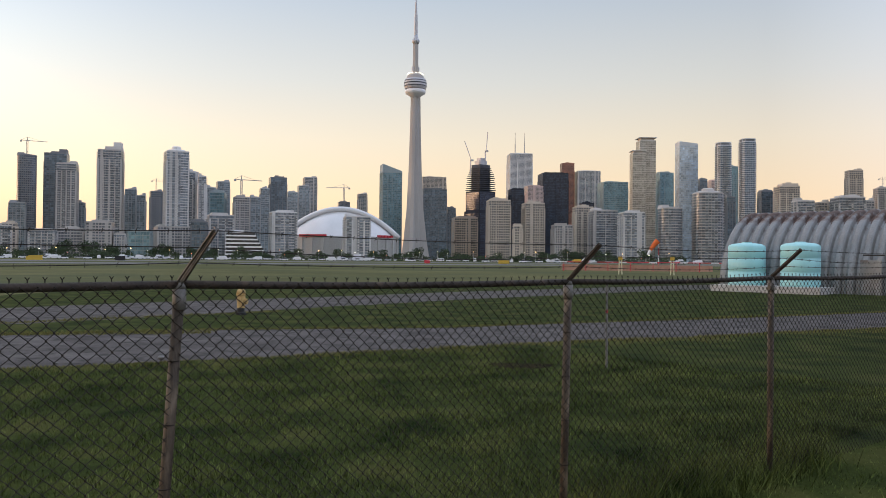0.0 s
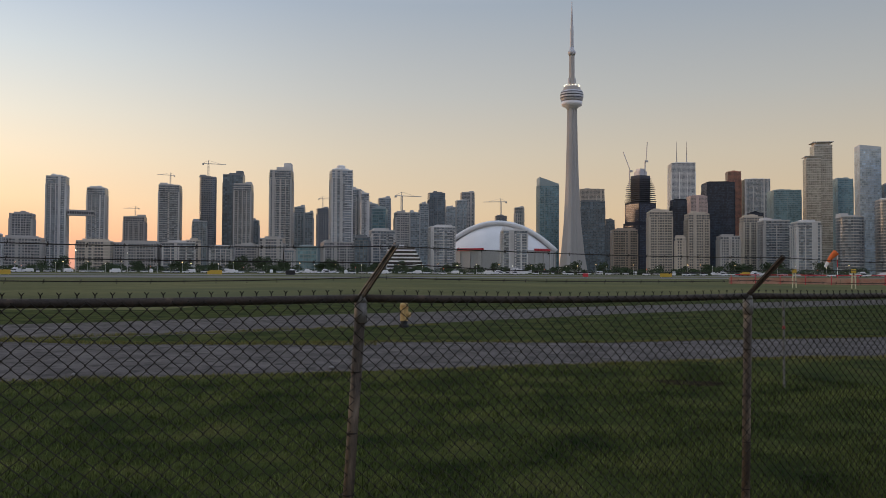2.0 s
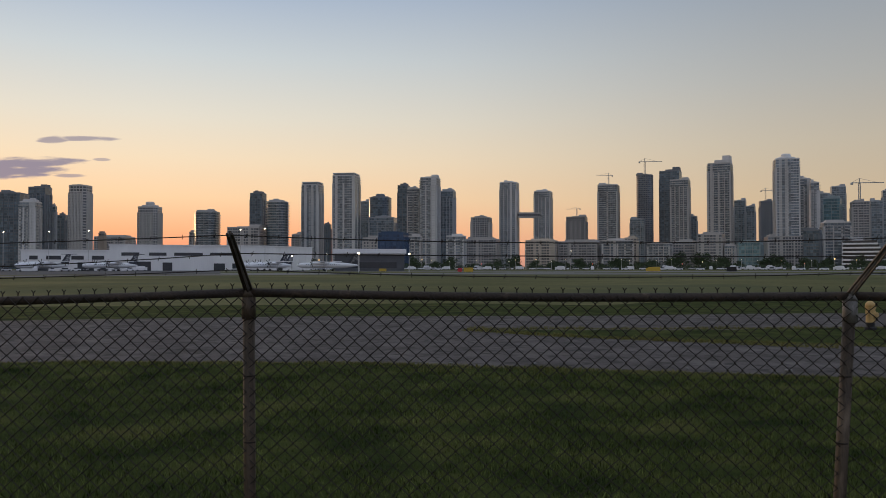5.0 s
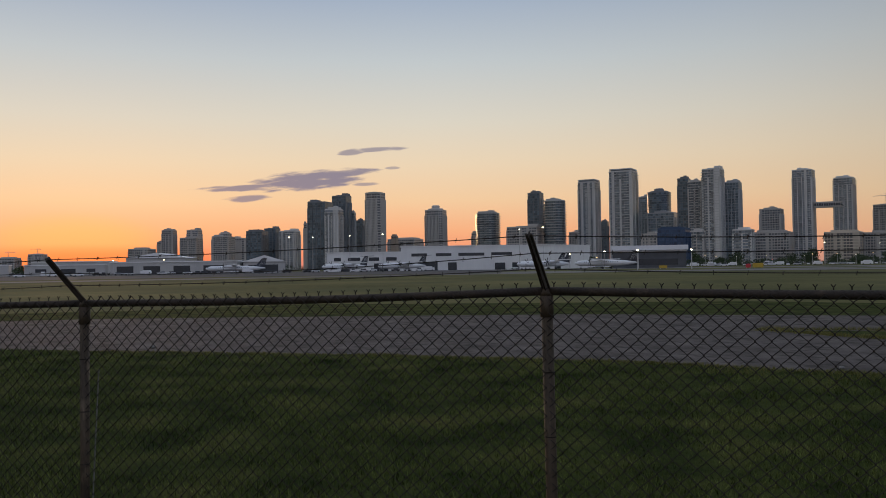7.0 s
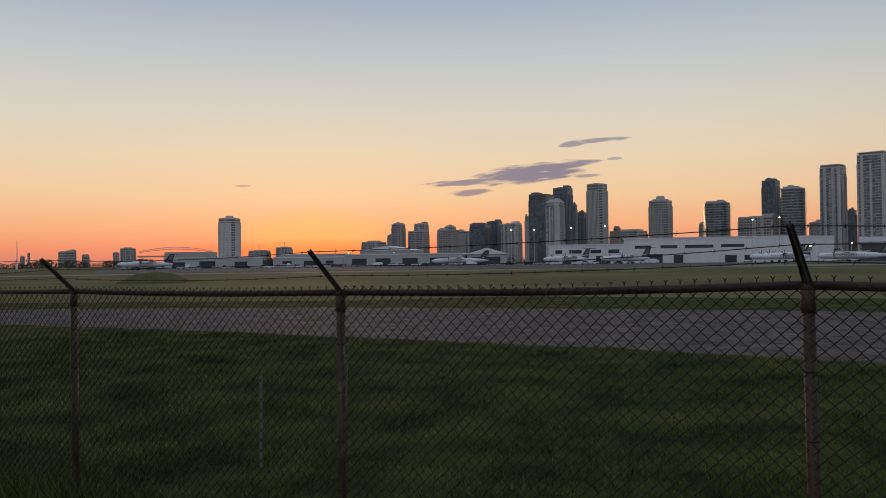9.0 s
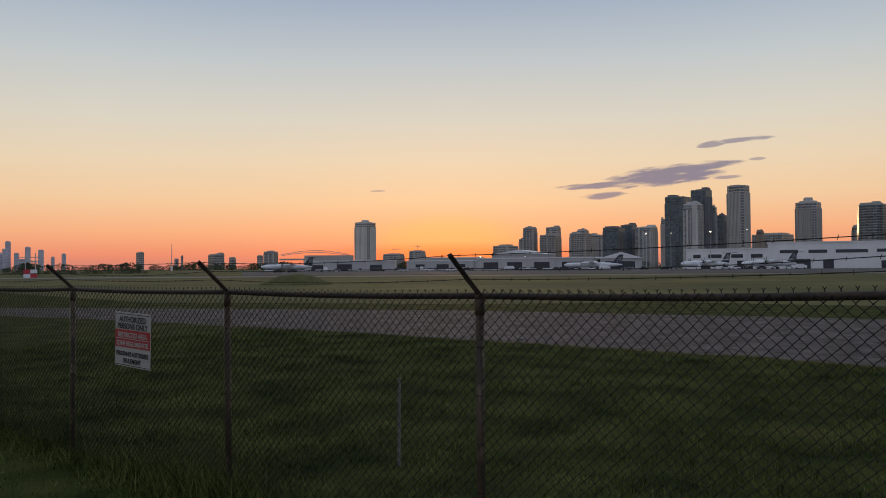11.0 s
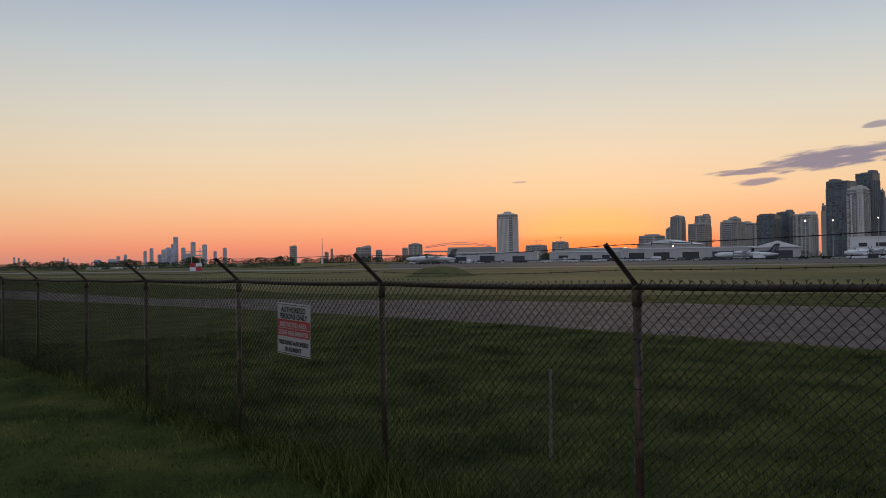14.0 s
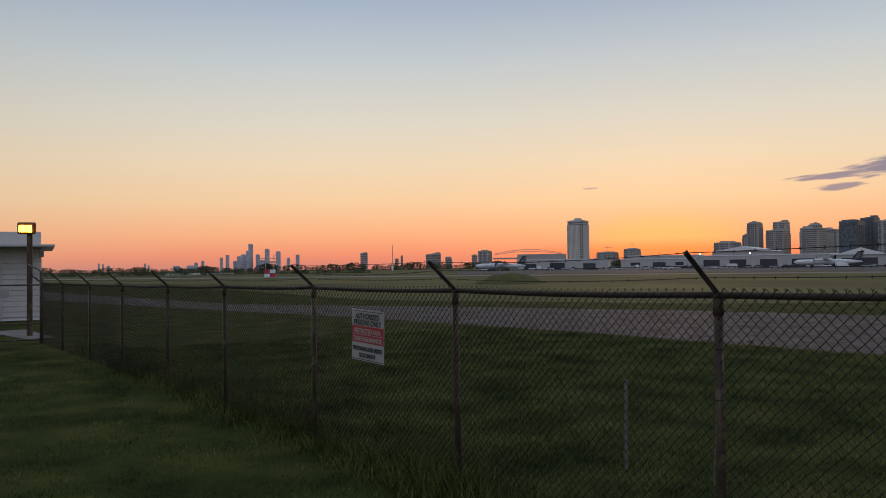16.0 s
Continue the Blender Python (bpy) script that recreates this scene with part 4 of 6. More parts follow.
part("shaft", bm, M_SHAFT, cn)
bm = bmesh.new()
lathe(bm, [(9, 333), (14, 338), (20, 341), (21.5, 345), (20.5, 349), (17, 351)], 40)
part("radome", bm, M_WHITE, cn, "white doughnut-shaped ring", smooth=True)
for z0, z1, r0, r1, mm, nm in ((351, 355, 21.5, 23, M_STEEL, "deck"), (355, 357.2, 22.6, 22.6, M_DARK, "window_band"), (357.2, 360.5, 23.6, 23.6, M_STEEL, "deck"), (360.5, 363, 22.8, 22.8, M_DARK, "window_band"),
                           (363, 366, 23.6, 23.2, M_STEEL, "deck"), (366, 368, 22, 22, M_DARK, "window_band"), (368, 371, 22.6, 21, M_STEEL, "deck"), (371, 378, 18, 17, M_SHAFT, "upper_deck"), (378, 382, 16, 13, M_SHAFT, "upper_deck")):
    bm = bmesh.new()
    lathe(bm, [(r0, z0), (r1, z1)], 40)
    part(nm, bm, mm, cn)
bm = bmesh.new()
for k in range(14):
    a = 2 * math.pi * k / 14
    box(bm, 15.5 * math.cos(a), 15.5 * math.sin(a), 381.8, 0.7, 0.7, 0.8)
part("roof_lamp_ring", bm, M_LAMPW, cn, "ring of lit roof lamps", kind="stuff")
bm = bmesh.new()
lathe(bm, [(6.2, 380), (5.6, 447)], 6)
part("neck", bm, M_SHAFT, cn)
bm = bmesh.new()
for sx in (-1, 1):
    box(bm, sx * 5, 0, 388, 5, 6, 9)
part("plant_room", bm, M_STEEL, cn)
bm = bmesh.new()
lathe(bm, [(5.5, 444), (7.8, 448), (8.0, 452), (5.0, 456), (4.0, 462)], 20)
part("sky_pod", bm, M_STEEL, cn, smooth=True)
bm = bmesh.new()
lathe(bm, [(4.0, 460), (3.4, 500), (3.4, 505)], 8)
lathe(bm, [(2.6, 505), (2.2, 530)], 8)
lathe(bm, [(1.5, 530), (0.7, 556)], 8)
part("antenna", bm, M_STEEL, cn)

# domed stadium
dome = thing("domed_stadium", "white domed stadium with grey concrete base and red signs", "stadium", pose(-195, 1500, 0, 0, 0, 7))
for nm, r, zc, hgt, yoff in (("lower_roof_shell", 97, 38, 46, -8), ("upper_roof_shell", 99, 40, 54, 12)):
    bm = bmesh.new()
    n = 40
    rows = []
    for i in range(13):
        q = 1 - i / 12
        rows.append([bm.verts.new((r * q * math.cos(2 * math.pi * k / n), yoff + 0.85 * r * q * math.sin(2 * math.pi * k / n), zc + hgt * (1 - q ** 2.2))) for k in range(n)] if i < 12 else [bm.verts.new((0, yoff, zc + hgt))] * n)
    for i in range(12):
        for k in range(n):
            q = [rows[i][k], rows[i][(k + 1) % n], rows[i + 1][(k + 1) % n], rows[i + 1][k]]
            bm.faces.new(q if i < 11 else q[:3])
    part(nm, bm, M_ROOF, dome, "white membrane roof panel", smooth=True)
bm = bmesh.new()
lathe(bm, [(104, 0), (104, 39)], 48, Matrix.Translation((0, -4, 0)) @ Matrix.Diagonal((1, 0.87, 1, 1)))
part("base", bm, M_CONCRETE, dome, "grey concrete drum")
bm = bmesh.new()
arch = [(104 * q, -18, 38 + 51 * (1 - abs(q) ** 2.0)) for q in np.linspace(-1, 1, 31)]
tube(bm, arch, 5.2, 8)
for v in bm.verts:
    v.co.y = -18 + (v.co.y + 18) * 2.4
part("arch_rim", bm, M_ROOF, dome, "thick white arched rim", smooth=True)
for x0, x1 in ((-70, -24), (64, 92)):
    bm = bmesh.new()
    for k in range(5):
        x = x0 + (x1 - x0) * (k + 0.5) / 5
        y = -4 - 0.87 * 104.5 * math.sqrt(1 - (x / 104.5) ** 2)
        box(bm, x, y, 38, (x1 - x0) / 5 + 1, 3.5, 4, math.degrees(math.atan2(0.87 * x, math.sqrt(104.5 ** 2 - x * x))))
    part("sign_band", bm, M_RED, dome, "red sign band")
for k in range(16):
    bm = bmesh.new()
    a = math.pi + math.pi * (k + 0.5) / 16
    box(bm, 104 * math.cos(a), -4 + 0.87 * 104 * math.sin(a), 2, 3, 5, 34, math.degrees(a))
    part("pilaster", bm, M_CONCRETE, dome)

# unfinished dark tower with open floors and two cranes
M_BARE = mat("bare_dark_concrete", (0.055, 0.06, 0.075), (0.09, 0.095, 0.11), 0.1, 0.9)
ut = thing("unfinished_tower", "dark half-clad tower with open upper floors and scaffolding", "high-rise", pose(74, 1900, 0, 0, 0, 39), "city skyline")
wall, glass = F["black_glass"]
bm = bmesh.new()
box(bm, 0, 0, -1, 48, 48, 158)
box(bm, 0, 0, -1, 53, 53, 112)
part("clad_body", bm, wall, ut)
n = np.arange(12)
quads("open_floor_framing", boxes(np.stack([0 * n, 0 * n, 160 + n * 4.6], 1), np.stack([50 - (n % 3) * 1.5 - n * 0.6 - 6 * (n > 8), 50 - (n % 3) * 1.5 - n * 0.6 - 6 * (n > 8), 0 * n + 1.5], 1)), M_BARE, ut, "bare concrete floors", "stuff")
bm = bmesh.new()
box(bm, 0, 0, 156, 30, 30, 62)
part("core", bm, M_BARE, ut)
bm = bmesh.new()
box(bm, 0, 0, 214, 20, 20, 14)
box(bm, 0, 0, 228, 13, 13, 6)
part("formwork", bm, M_STEEL, ut)
V4 = []
for half_, z0, z1 in ((26.6, 4, 108), (24.1, 116, 154)):
    uu, zz = np.meshgrid(np.linspace(-half_ + 4, half_ - 4, 12), np.arange(z0, z1, 4.0))
    c = np.stack([uu.ravel(), 0 * uu.ravel() - half_, zz.ravel()], 1)
    c2 = np.stack([0 * uu.ravel() - half_, uu.ravel(), zz.ravel()], 1)
    V4 += [boxes(c, np.tile([3.4, 0.2, 3.0], (len(c), 1))), boxes(c2, np.tile([0.2, 3.4, 3.0], (len(c2), 1)))]
quads("glazing", np.concatenate(V4), glass, ut, "", "stuff")
for x, y, z, h, dx in ((50, 1890, 190, 40, -14), (84, 1895, 214, 38, 5)):
    ob = thing("luffing_crane", "luffing tower crane with a raised jib beside an unfinished tower", "crane", pose(x, y, z), "construction cranes")
    bm = bmesh.new()
    rod(bm, (0, 0, 0), (0, 0, h), 1.4, 4)
    part("mast", bm, M_STEEL, ob)
    bm = bmesh.new()
    rod(bm, (2, 0, h - 2), (dx, 0, h + 42), 0.9, 4)
    part("jib", bm, M_STEEL, ob)
    bm = bmesh.new()
    box(bm, 4, 0, h - 4, 6, 3, 4)
    part("counterweight", bm, M_STEEL, ob)

# skybridge between twin white towers
sb = thing("skybridge", "grey enclosed bridge joining two pale towers", "bridge", pose(-716, 1026, 76, 0, 0, 38.5))
bm = bmesh.new()
box(bm, 0, 0, 0, 36, 11, 8)
part("deck", bm, F["grey_concrete"][0], sb)
for k in range(12):
    bm = bmesh.new()
    box(bm, -16.5 + 3 * k, -5.6, 2.2, 2.4, 0.2, 3.6)
    part("pane", bm, M_PANE, sb)

# terraced white office block on the shore
of = thing("office_block", "white low office block with stepped terraces on the waterfront", "building", pose(-213, 872, 0, 0, 0, 14))
for k in range(7):
    bm = bmesh.new()
    box(bm, -k * 1.0, 0, k * 3.9, 44 - k * 2.2, 20, 1.6)
    part("floor_band", bm, M_WHITE, of)
    bm = bmesh.new()
    box(bm, -k * 1.0, 0.8, k * 3.9 + 1.6, 42 - k * 2.2, 18, 2.3)
    part("window_band", bm, M_PANE, of)
bm = bmesh.new()
box(bm, -8, 1, 27.3, 10, 10, 3)
part("roof_plant", bm, M_WHITE, of)

# ---- airport buildings ----
M_CLAD = mat("white_cladding", (0.70, 0.70, 0.70), (0.79, 0.79, 0.78), 0.2, 0.6, stretch=(1, 1, 0.1))
M_CLAD2 = mat("grey_cladding", (0.42, 0.415, 0.41), (0.52, 0.51, 0.50), 0.2, 0.7, stretch=(1, 1, 0.1))


def hangar(x0, y0, x1, y1, h, depth, label, openings, panel=6.0, clad=M_CLAD, gable=0.0):
    """A long shed whose front runs from x0,y0 to x1,y1; openings: (start, width, sill, height) along the front, as parts."""
    a, b = Vector((x0, y0, 0)), Vector((x1, y1, 0))
    L = (b - a).length
    yaw = math.degrees(math.atan2(y1 - y0, x1 - x0))
    ob = thing("hangar", label, "hangar", pose(x0, y0, 0, 0, 0, yaw), "airport buildings")
    bm = bmesh.new()
    box(bm, L / 2, depth / 2, -0.5, L, depth, h + 0.5)
    part("shell", bm, clad, ob)
    bm = bmesh.new()
    if gable:
        v = [bm.verts.new(p) for p in ((-0.8, -1, h), (L + 0.8, -1, h), (L / 2, -1, h + gable), (-0.8, depth, h), (L + 0.8, depth, h), (L / 2, depth, h + gable))]
        for q in ((0, 1, 2), (5, 4, 3), (0, 2, 5, 3), (2, 1, 4, 5), (1, 0, 3, 4)):
            bm.faces.new([v[i] for i in q])
    else:
        box(bm, L / 2, depth / 2, h, L + 0.8, depth + 0.8, 0.6)
    part("roof", bm, M_CLAD, ob)
    for k in range(int(L / panel)):
        bm = bmesh.new()
        box(bm, (k + 0.5) * panel, -0.06, 0, panel - 0.25, 0.12, h - 0.4)
        part("panel", bm, clad, ob)
    for s, w, sill, hh in openings:
        bm = bmesh.new()
        box(bm, s + w / 2, -0.16, sill, w, 0.14, hh)
        part("window" if sill > 1 else "door", bm, M_PANE, ob)
    return ob


hangar(-445, 180, -424, 217, 10.6, 40, "white flat-roofed terminal block with square windows", [(4, 4, 6, 2), (12, 7, 6, 2), (24, 6, 6, 2), (34, 6, 6, 2), (8, 5, 0, 4), (27, 8, 0, 4.5)])
hangar(-424, 217, -384, 288.5, 13.6, 45, "long white hangar with a strip of dark windows", [(6, 9, 8.2, 1.7), (20, 9, 8.2, 1.7), (33, 15, 8.2, 1.7), (13, 8, 0, 5), (27, 5, 0, 4.5), (54, 6, 0, 4), (64, 4, 0, 4), (52, 12, 8.4, 1.6)])
hangar(-384, 288.5, -392, 330, 13.6, 20, "white end wall of a long hangar", [(10, 5, 0, 4)])
hangar(-499, 147, -491, 171, 6.8, 40, "low gabled hangar with wide pale eaves", [(3, 18, 0, 5)], 4, M_CLAD2, 4.0)
hangar(-536, 76, -501, 144, 7.2, 30, "long low grey hangar with dark doors", [(4, 10, 0, 5), (20, 10, 0, 5), (38, 10, 0, 5), (56, 12, 0, 5)], 5, M_CLAD2)
hangar(-548, 30, -540, 74, 6.0, 30, "low grey service building beside the apron", [(6, 6, 2, 2), (20, 8, 0, 4), (34, 5, 2, 2)], 5, M_CLAD2)
hangar(-322, 286, -297, 312, 8.2, 22, "dark low terminal hall with a white roof fascia", [(2, 30, 1.5, 3)], 5, mat("dark_cladding", (0.07, 0.075, 0.085), (0.10, 0.105, 0.115), 0.3, 0.6))
bm = bmesh.new()
fas = thing("fascia_roof", "white flat roof fascia on a dark hall", "roof", pose(-309.5, 299, 8.9, 0, 0, 46.1))
box(bm, 0, 9, 0, 38, 22, 2.4, bevel=0.1)
part("fascia", bm, M_WHITE, fas)

hangar(-556, -38, -550, 22, 6.4, 26, "low pale service sheds beside the apron", [(5, 8, 0, 4), (22, 10, 0, 4.5), (44, 8, 0, 4)], 5, M_CLAD2)
hangar(-640, 40, -622, 88, 9.0, 24, "flat-roofed grey airport office block", [(4 + 6 * k, 4, 5.5, 1.8) for k in range(7)], 6, M_CLAD2)
hangar(-604, 96, -585, 132, 11.0, 30, "grey shed with a shallow gabled roof", [(6, 10, 0, 6)], 5, M_CLAD2, 3.5)

# open-air stadium far off under the glow
st = thing("open_stadium", "long grandstand stadium with a thin arched canopy", "stadium", pose(-1650, -92, 0, 0, 0, 90))
bm = bmesh.new()
box(bm, 30, 0, 0, 95, 40, 27)
part("stand", bm, F["grey_concrete"][0], st)
bm = bmesh.new()
box(bm, -35, 0, 18, 62, 30, 3)
part("stand_roof", bm, F["grey_concrete"][0], st)
bm = bmesh.new()
tube(bm, [(-64 + 134 * u, 0, 29 + 8 * math.sin(math.pi * u)) for u in np.linspace(0, 1, 17)], 0.45, 5)
tube(bm, [(-64 + 134 * u, 0, 27 + 6 * math.sin(math.pi * u)) for u in np.linspace(0, 1, 17)], 0.45, 5)
for k in range(26):
    u, v = k / 26, (k + 0.5) / 26
    rod(bm, (-64 + 134 * u, 0, 29 + 8 * math.sin(math.pi * u)), (-64 + 134 * v, 0, 27 + 6 * math.sin(math.pi * v)), 0.3, 4)
part("canopy_truss", bm, F["grey_concrete"][0], st)

# ---- quonset hut and tanks ----
M_TIN = mat("galvanised_tin", (0.15, 0.155, 0.155), (0.28, 0.285, 0.28), 0.8, 0.55, 0.25, bump=0.2, spots=(0.7, 0.56, 0.66, (0.10, 0.06, 0.04)), stretch=(1, 1, 0.6))
HX = Vector((0.73, -0.683, 0))
HR = Vector((0.683, 0.73, 0))
H0 = Vector((18.5, 56.4, 0))
hut = thing("quonset_hut", "arched corrugated-metal hut with rust along its ridge", "hut", Matrix.Translation(H0) @ Matrix((HX, HR, (0, 0, 1))).transposed().to_4x4())
R, NR, PITCH = 5.2, 30, 0.80
prof = [(0, 0), (0.10, 0), (0.18, 0.20), (0.28, 0.27), (0.50, 0.27), (0.60, 0.20), (0.70, 0), (PITCH, 0)]
M_RUST = mat("rusty_tin", (0.15, 0.145, 0.14), (0.25, 0.24, 0.235), 0.8, 0.65, 0.2, bump=0.3, spots=(1.1, 0.40, 0.52, (0.075, 0.036, 0.022)))
for nm, i0, i1, mm, lb in (("side_panel", 0, 9, M_TIN, "ridged grey metal wall panel"), ("ridge_panel", 9, 19, M_RUST, "rust-streaked ridged roof panel"), ("side_panel", 19, 28, M_TIN, "ridged grey metal wall panel")):
    rib = bmesh.new()
    rows = []
    for i in range(i0, i1 + 1):
        a = math.pi * i / 28
        rows.append([rib.verts.new((u, R - (R + o) * math.cos(a), (R + o) * math.sin(a))) for u, o in prof])
    for q0, q1 in zip(rows, rows[1:]):
        for i in range(len(prof) - 1):
            rib.faces.new((q0[i], q0[i + 1], q1[i + 1], q1[i]))
    first = part(nm, rib, mm, hut, lb)
    for k in range(1, NR):
        ob = new(nm, first.data)
        ob.parent, ob.location = hut, (k * PITCH, 0, 0)
        ob["label"] = lb
bm = bmesh.new()
f = bm.faces.new([bm.verts.new((0.3, R - R * math.cos(math.pi * i / 28), R * math.sin(math.pi * i / 28))) for i in range(29)])
part("end_wall", bm, M_TIN, hut)
bm = bmesh.new()
box(bm, 9.6, -0.12, 0, 1.2, 0.2, 2.1, bevel=0.02)
part("door", bm, M_TIN, hut, "grey metal door")
bm = bmesh.new()
rod(bm, (9.2, -0.3, 2.4), (10.4, -0.3, 2.4), 0.04, 6)
part("awning_bar", bm, M_WIRE, hut)
M_TANK = mat("pale_blue_tank", (0.30, 0.60, 0.62), (0.36, 0.68, 0.70), 0.7, 0.45, bump=0.05, stretch=(1, 1, 0.3))
for x, y in ((19.6, 54.3), (21.88, 51.4)):
    tk = thing("water_tank", "pale turquoise plastic storage tank on a concrete plinth", "tank", pose(x, y, 0.42), "pair of tanks")
    bm = bmesh.new()
    lathe(bm, [(1.15, 0), (1.17, 0.1), (1.17, 0.85), (1.14, 0.88), (1.17, 0.91), (1.17, 1.7), (1.14, 1.73), (1.17, 1.76), (1.17, 2.48), (1.12, 2.57), (0.9, 2.68), (0.4, 2.74), (0.3, 2.75)], 40)
    part("shell", bm, M_TANK, tk, smooth=True)
    bm = bmesh.new()
    lathe(bm, [(0.32, 2.74), (0.32, 2.79), (0.1, 2.80)], 20)
    part("lid", bm, M_TANK, tk)
    bm = bmesh.new()
    for z in (0.87, 1.74):
        lathe(bm, [(1.172, z - 0.02), (1.185, z), (1.172, z + 0.02)], 40)
    part("hoop_band", bm, M_TANK, tk)
    pl = thing("tank_plinth", "whitewashed concrete plinth under a tank", "plinth", pose(x - 0.05, y, 0, 0, 0, -43))
    bm = bmesh.new()
    box(bm, 0, 0, -0.05, 3.5, 3.0, 0.47, bevel=0.03)
    part("slab", bm, M_CONCRETE, pl)

# ---- trees ----
def tree_mesh(h, seed, name="tree"):
    """A tapered trunk, limbs, and a crown of many small leaf clumps; kept as a pattern to copy."""
    r = random.Random(seed)
    ob = thing(name, "dark leafy shore tree with a rounded uneven crown", "tree", pose(0, 0, 0), "shore trees")
    bm = bmesh.new()
    top = Vector((r.uniform(-0.3, 0.3), r.uniform(-0.3, 0.3), h * 0.40))
    rod(bm, (0, 0, -0.2), top, h * 0.03, 7, h * 0.016)
    tips = []
    for k in range(7):
        a = 6.28 * k / 7 + r.uniform(-0.3, 0.3)
        b = top + Vector((math.cos(a) * h * 0.26, math.sin(a) * h * 0.26, h * r.uniform(-0.06, 0.32)))
        rod(bm, top * r.uniform(0.5, 0.95), b, h * 0.012, 5, h * 0.005)
        tips.append(b)
    part("trunk", bm, M_BARK, ob)
    g = np.random.default_rng(seed)
    c = []
    for t in tips + [top + Vector((0, 0, h * 0.25))]:
        n = 90
        q = g.normal(size=(n, 3))
        q /= np.linalg.norm(q, axis=1)[:, None]
        c.append(np.array(t) + q * (g.uniform(0.55, 1.0, (n, 1)) * h * np.array([0.21, 0.21, 0.19])))
    c = np.concatenate(c)
    u, v = g.normal(size=c.shape), g.normal(size=c.shape)
    u = u / np.linalg.norm(u, axis=1)[:, None] * h * 0.035
    v = v / np.linalg.norm(v, axis=1)[:, None] * h * 0.035
    quads("crown", np.stack([c - u, c - v, c + u, c + v], 1), M_LEAF, ob, "", "stuff")
    return ob


trees = [tree_mesh(h, 11 + k) for k, h in enumerate((10.0, 12.5, 8.5))]
rr = random.Random(8)
for k in range(130):
    a = radians(rr.uniform(-16, 52))
    d = rr.uniform(690, 800)
    s = rr.uniform(0.6, 1.35)
    m = pose(-math.sin(a) * d, math.cos(a) * d, 0, 0, 0, rr.uniform(0, 360))
    if k < 3:
        trees[k].matrix_world = m
    else:
        ob = copy_thing(trees[k % 3], m)
        ob.scale = (s, s, s * rr.uniform(0.85, 1.1))


def woodland(name, label, a0, a1, d0, d1, n, h, seed):
    """A far belt of trees: clumps of leaves too small to pick apart."""
    g = np.random.default_rng(seed)
    a = np.radians(g.uniform(a0, a1, n))
    d = g.uniform(d0, d1, n)
    hh = h * (0.55 + 0.45 * np.abs(np.sin(a * 90) * np.cos(a * 37 + 1))) * g.uniform(0.7, 1.0, n)
    base = np.stack([-np.sin(a) * d, np.cos(a) * d, 0 * a], 1)
    m = 64
    q = g.normal(size=(n, m, 3))
    q /= np.linalg.norm(q, axis=2)[..., None]
    c = base[:, None] + np.stack([0 * hh, 0 * hh, hh * 0.5], 1)[:, None] + q * (hh[:, None, None] * np.array([0.55, 0.55, 0.5]))
    c[..., 2] = np.maximum(c[..., 2], 0.3)
    c = c.reshape(-1, 3)
    u, v = g.normal(size=c.shape), g.normal(size=c.shape)
    s = np.repeat(hh, m)[:, None] * 0.095
    u = u / np.linalg.norm(u, axis=1)[:, None] * s
    v = v / np.linalg.norm(v, axis=1)[:, None] * s
    return tagged(quads(name, np.stack([c - u, c - v, c + u, c + v], 1), M_LEAF), label, "woodland", kind="stuff")


woodland("woodland", "dark tree belt along the far shore", 85, 112, 1330, 1450, 330, 14, 1)
woodland("woodland", "dark tree belt behind the airport sheds", 58, 86, 1180, 1290, 300, 11, 6)
woodland("hedge", "low dark scrub along the end of the field", 104, 128, 365, 410, 300, 2.6, 7)
woodland("woodland", "dark low trees at the end of the runway", 112, 128, 900, 1000, 240, 8, 2)
woodland("hedge", "dark low shrubs along the waterfront", -16, 60, 640, 690, 900, 6.5, 3)
bm = bmesh.new()
lathe(bm, [(5.6, -0.05), (5.0, 0.12), (4.0, 0.5), (2.8, 0.95), (1.6, 1.2), (0.4, 1.28)], 28, pose(-103.5, -8.2, 0) @ Matrix.Diagonal((0.8, 0.82, 0.95, 1)))
for v in bm.verts:
    v.co.z += 0.16 * noise.noise(v.co * 0.9) if v.co.z > 0.05 else 0
tagged(part("ground_mound", bm, M_FIELD, smooth=True), "low grassy mound on the airfield", "ground", kind="structure")

# ---- water of the channel ----
M_WATER = mat("channel_water", (0.03, 0.04, 0.05), (0.05, 0.06, 0.07), 0.1, 0.12, bump=0.3)
bm = bmesh.new()
outline(bm, [(-math.sin(radians(a)) * 610, math.cos(radians(a)) * 610) for a in range(-26, 61, 4)] + [(-math.sin(radians(a)) * 640, math.cos(radians(a)) * 640) for a in range(60, -27, -4)], 0.05)
tagged(part("water", bm, M_WATER), "narrow dark harbour channel beyond the airfield", "water", kind="structure")

# ---- aircraft ----
M_FUSE = mat("aircraft_white", (0.66, 0.67, 0.69), (0.72, 0.73, 0.75), 0.4, 0.35)
M_NAVY = mat("aircraft_navy", (0.025, 0.032, 0.05), (0.04, 0.05, 0.07), 0.6, 0.35)


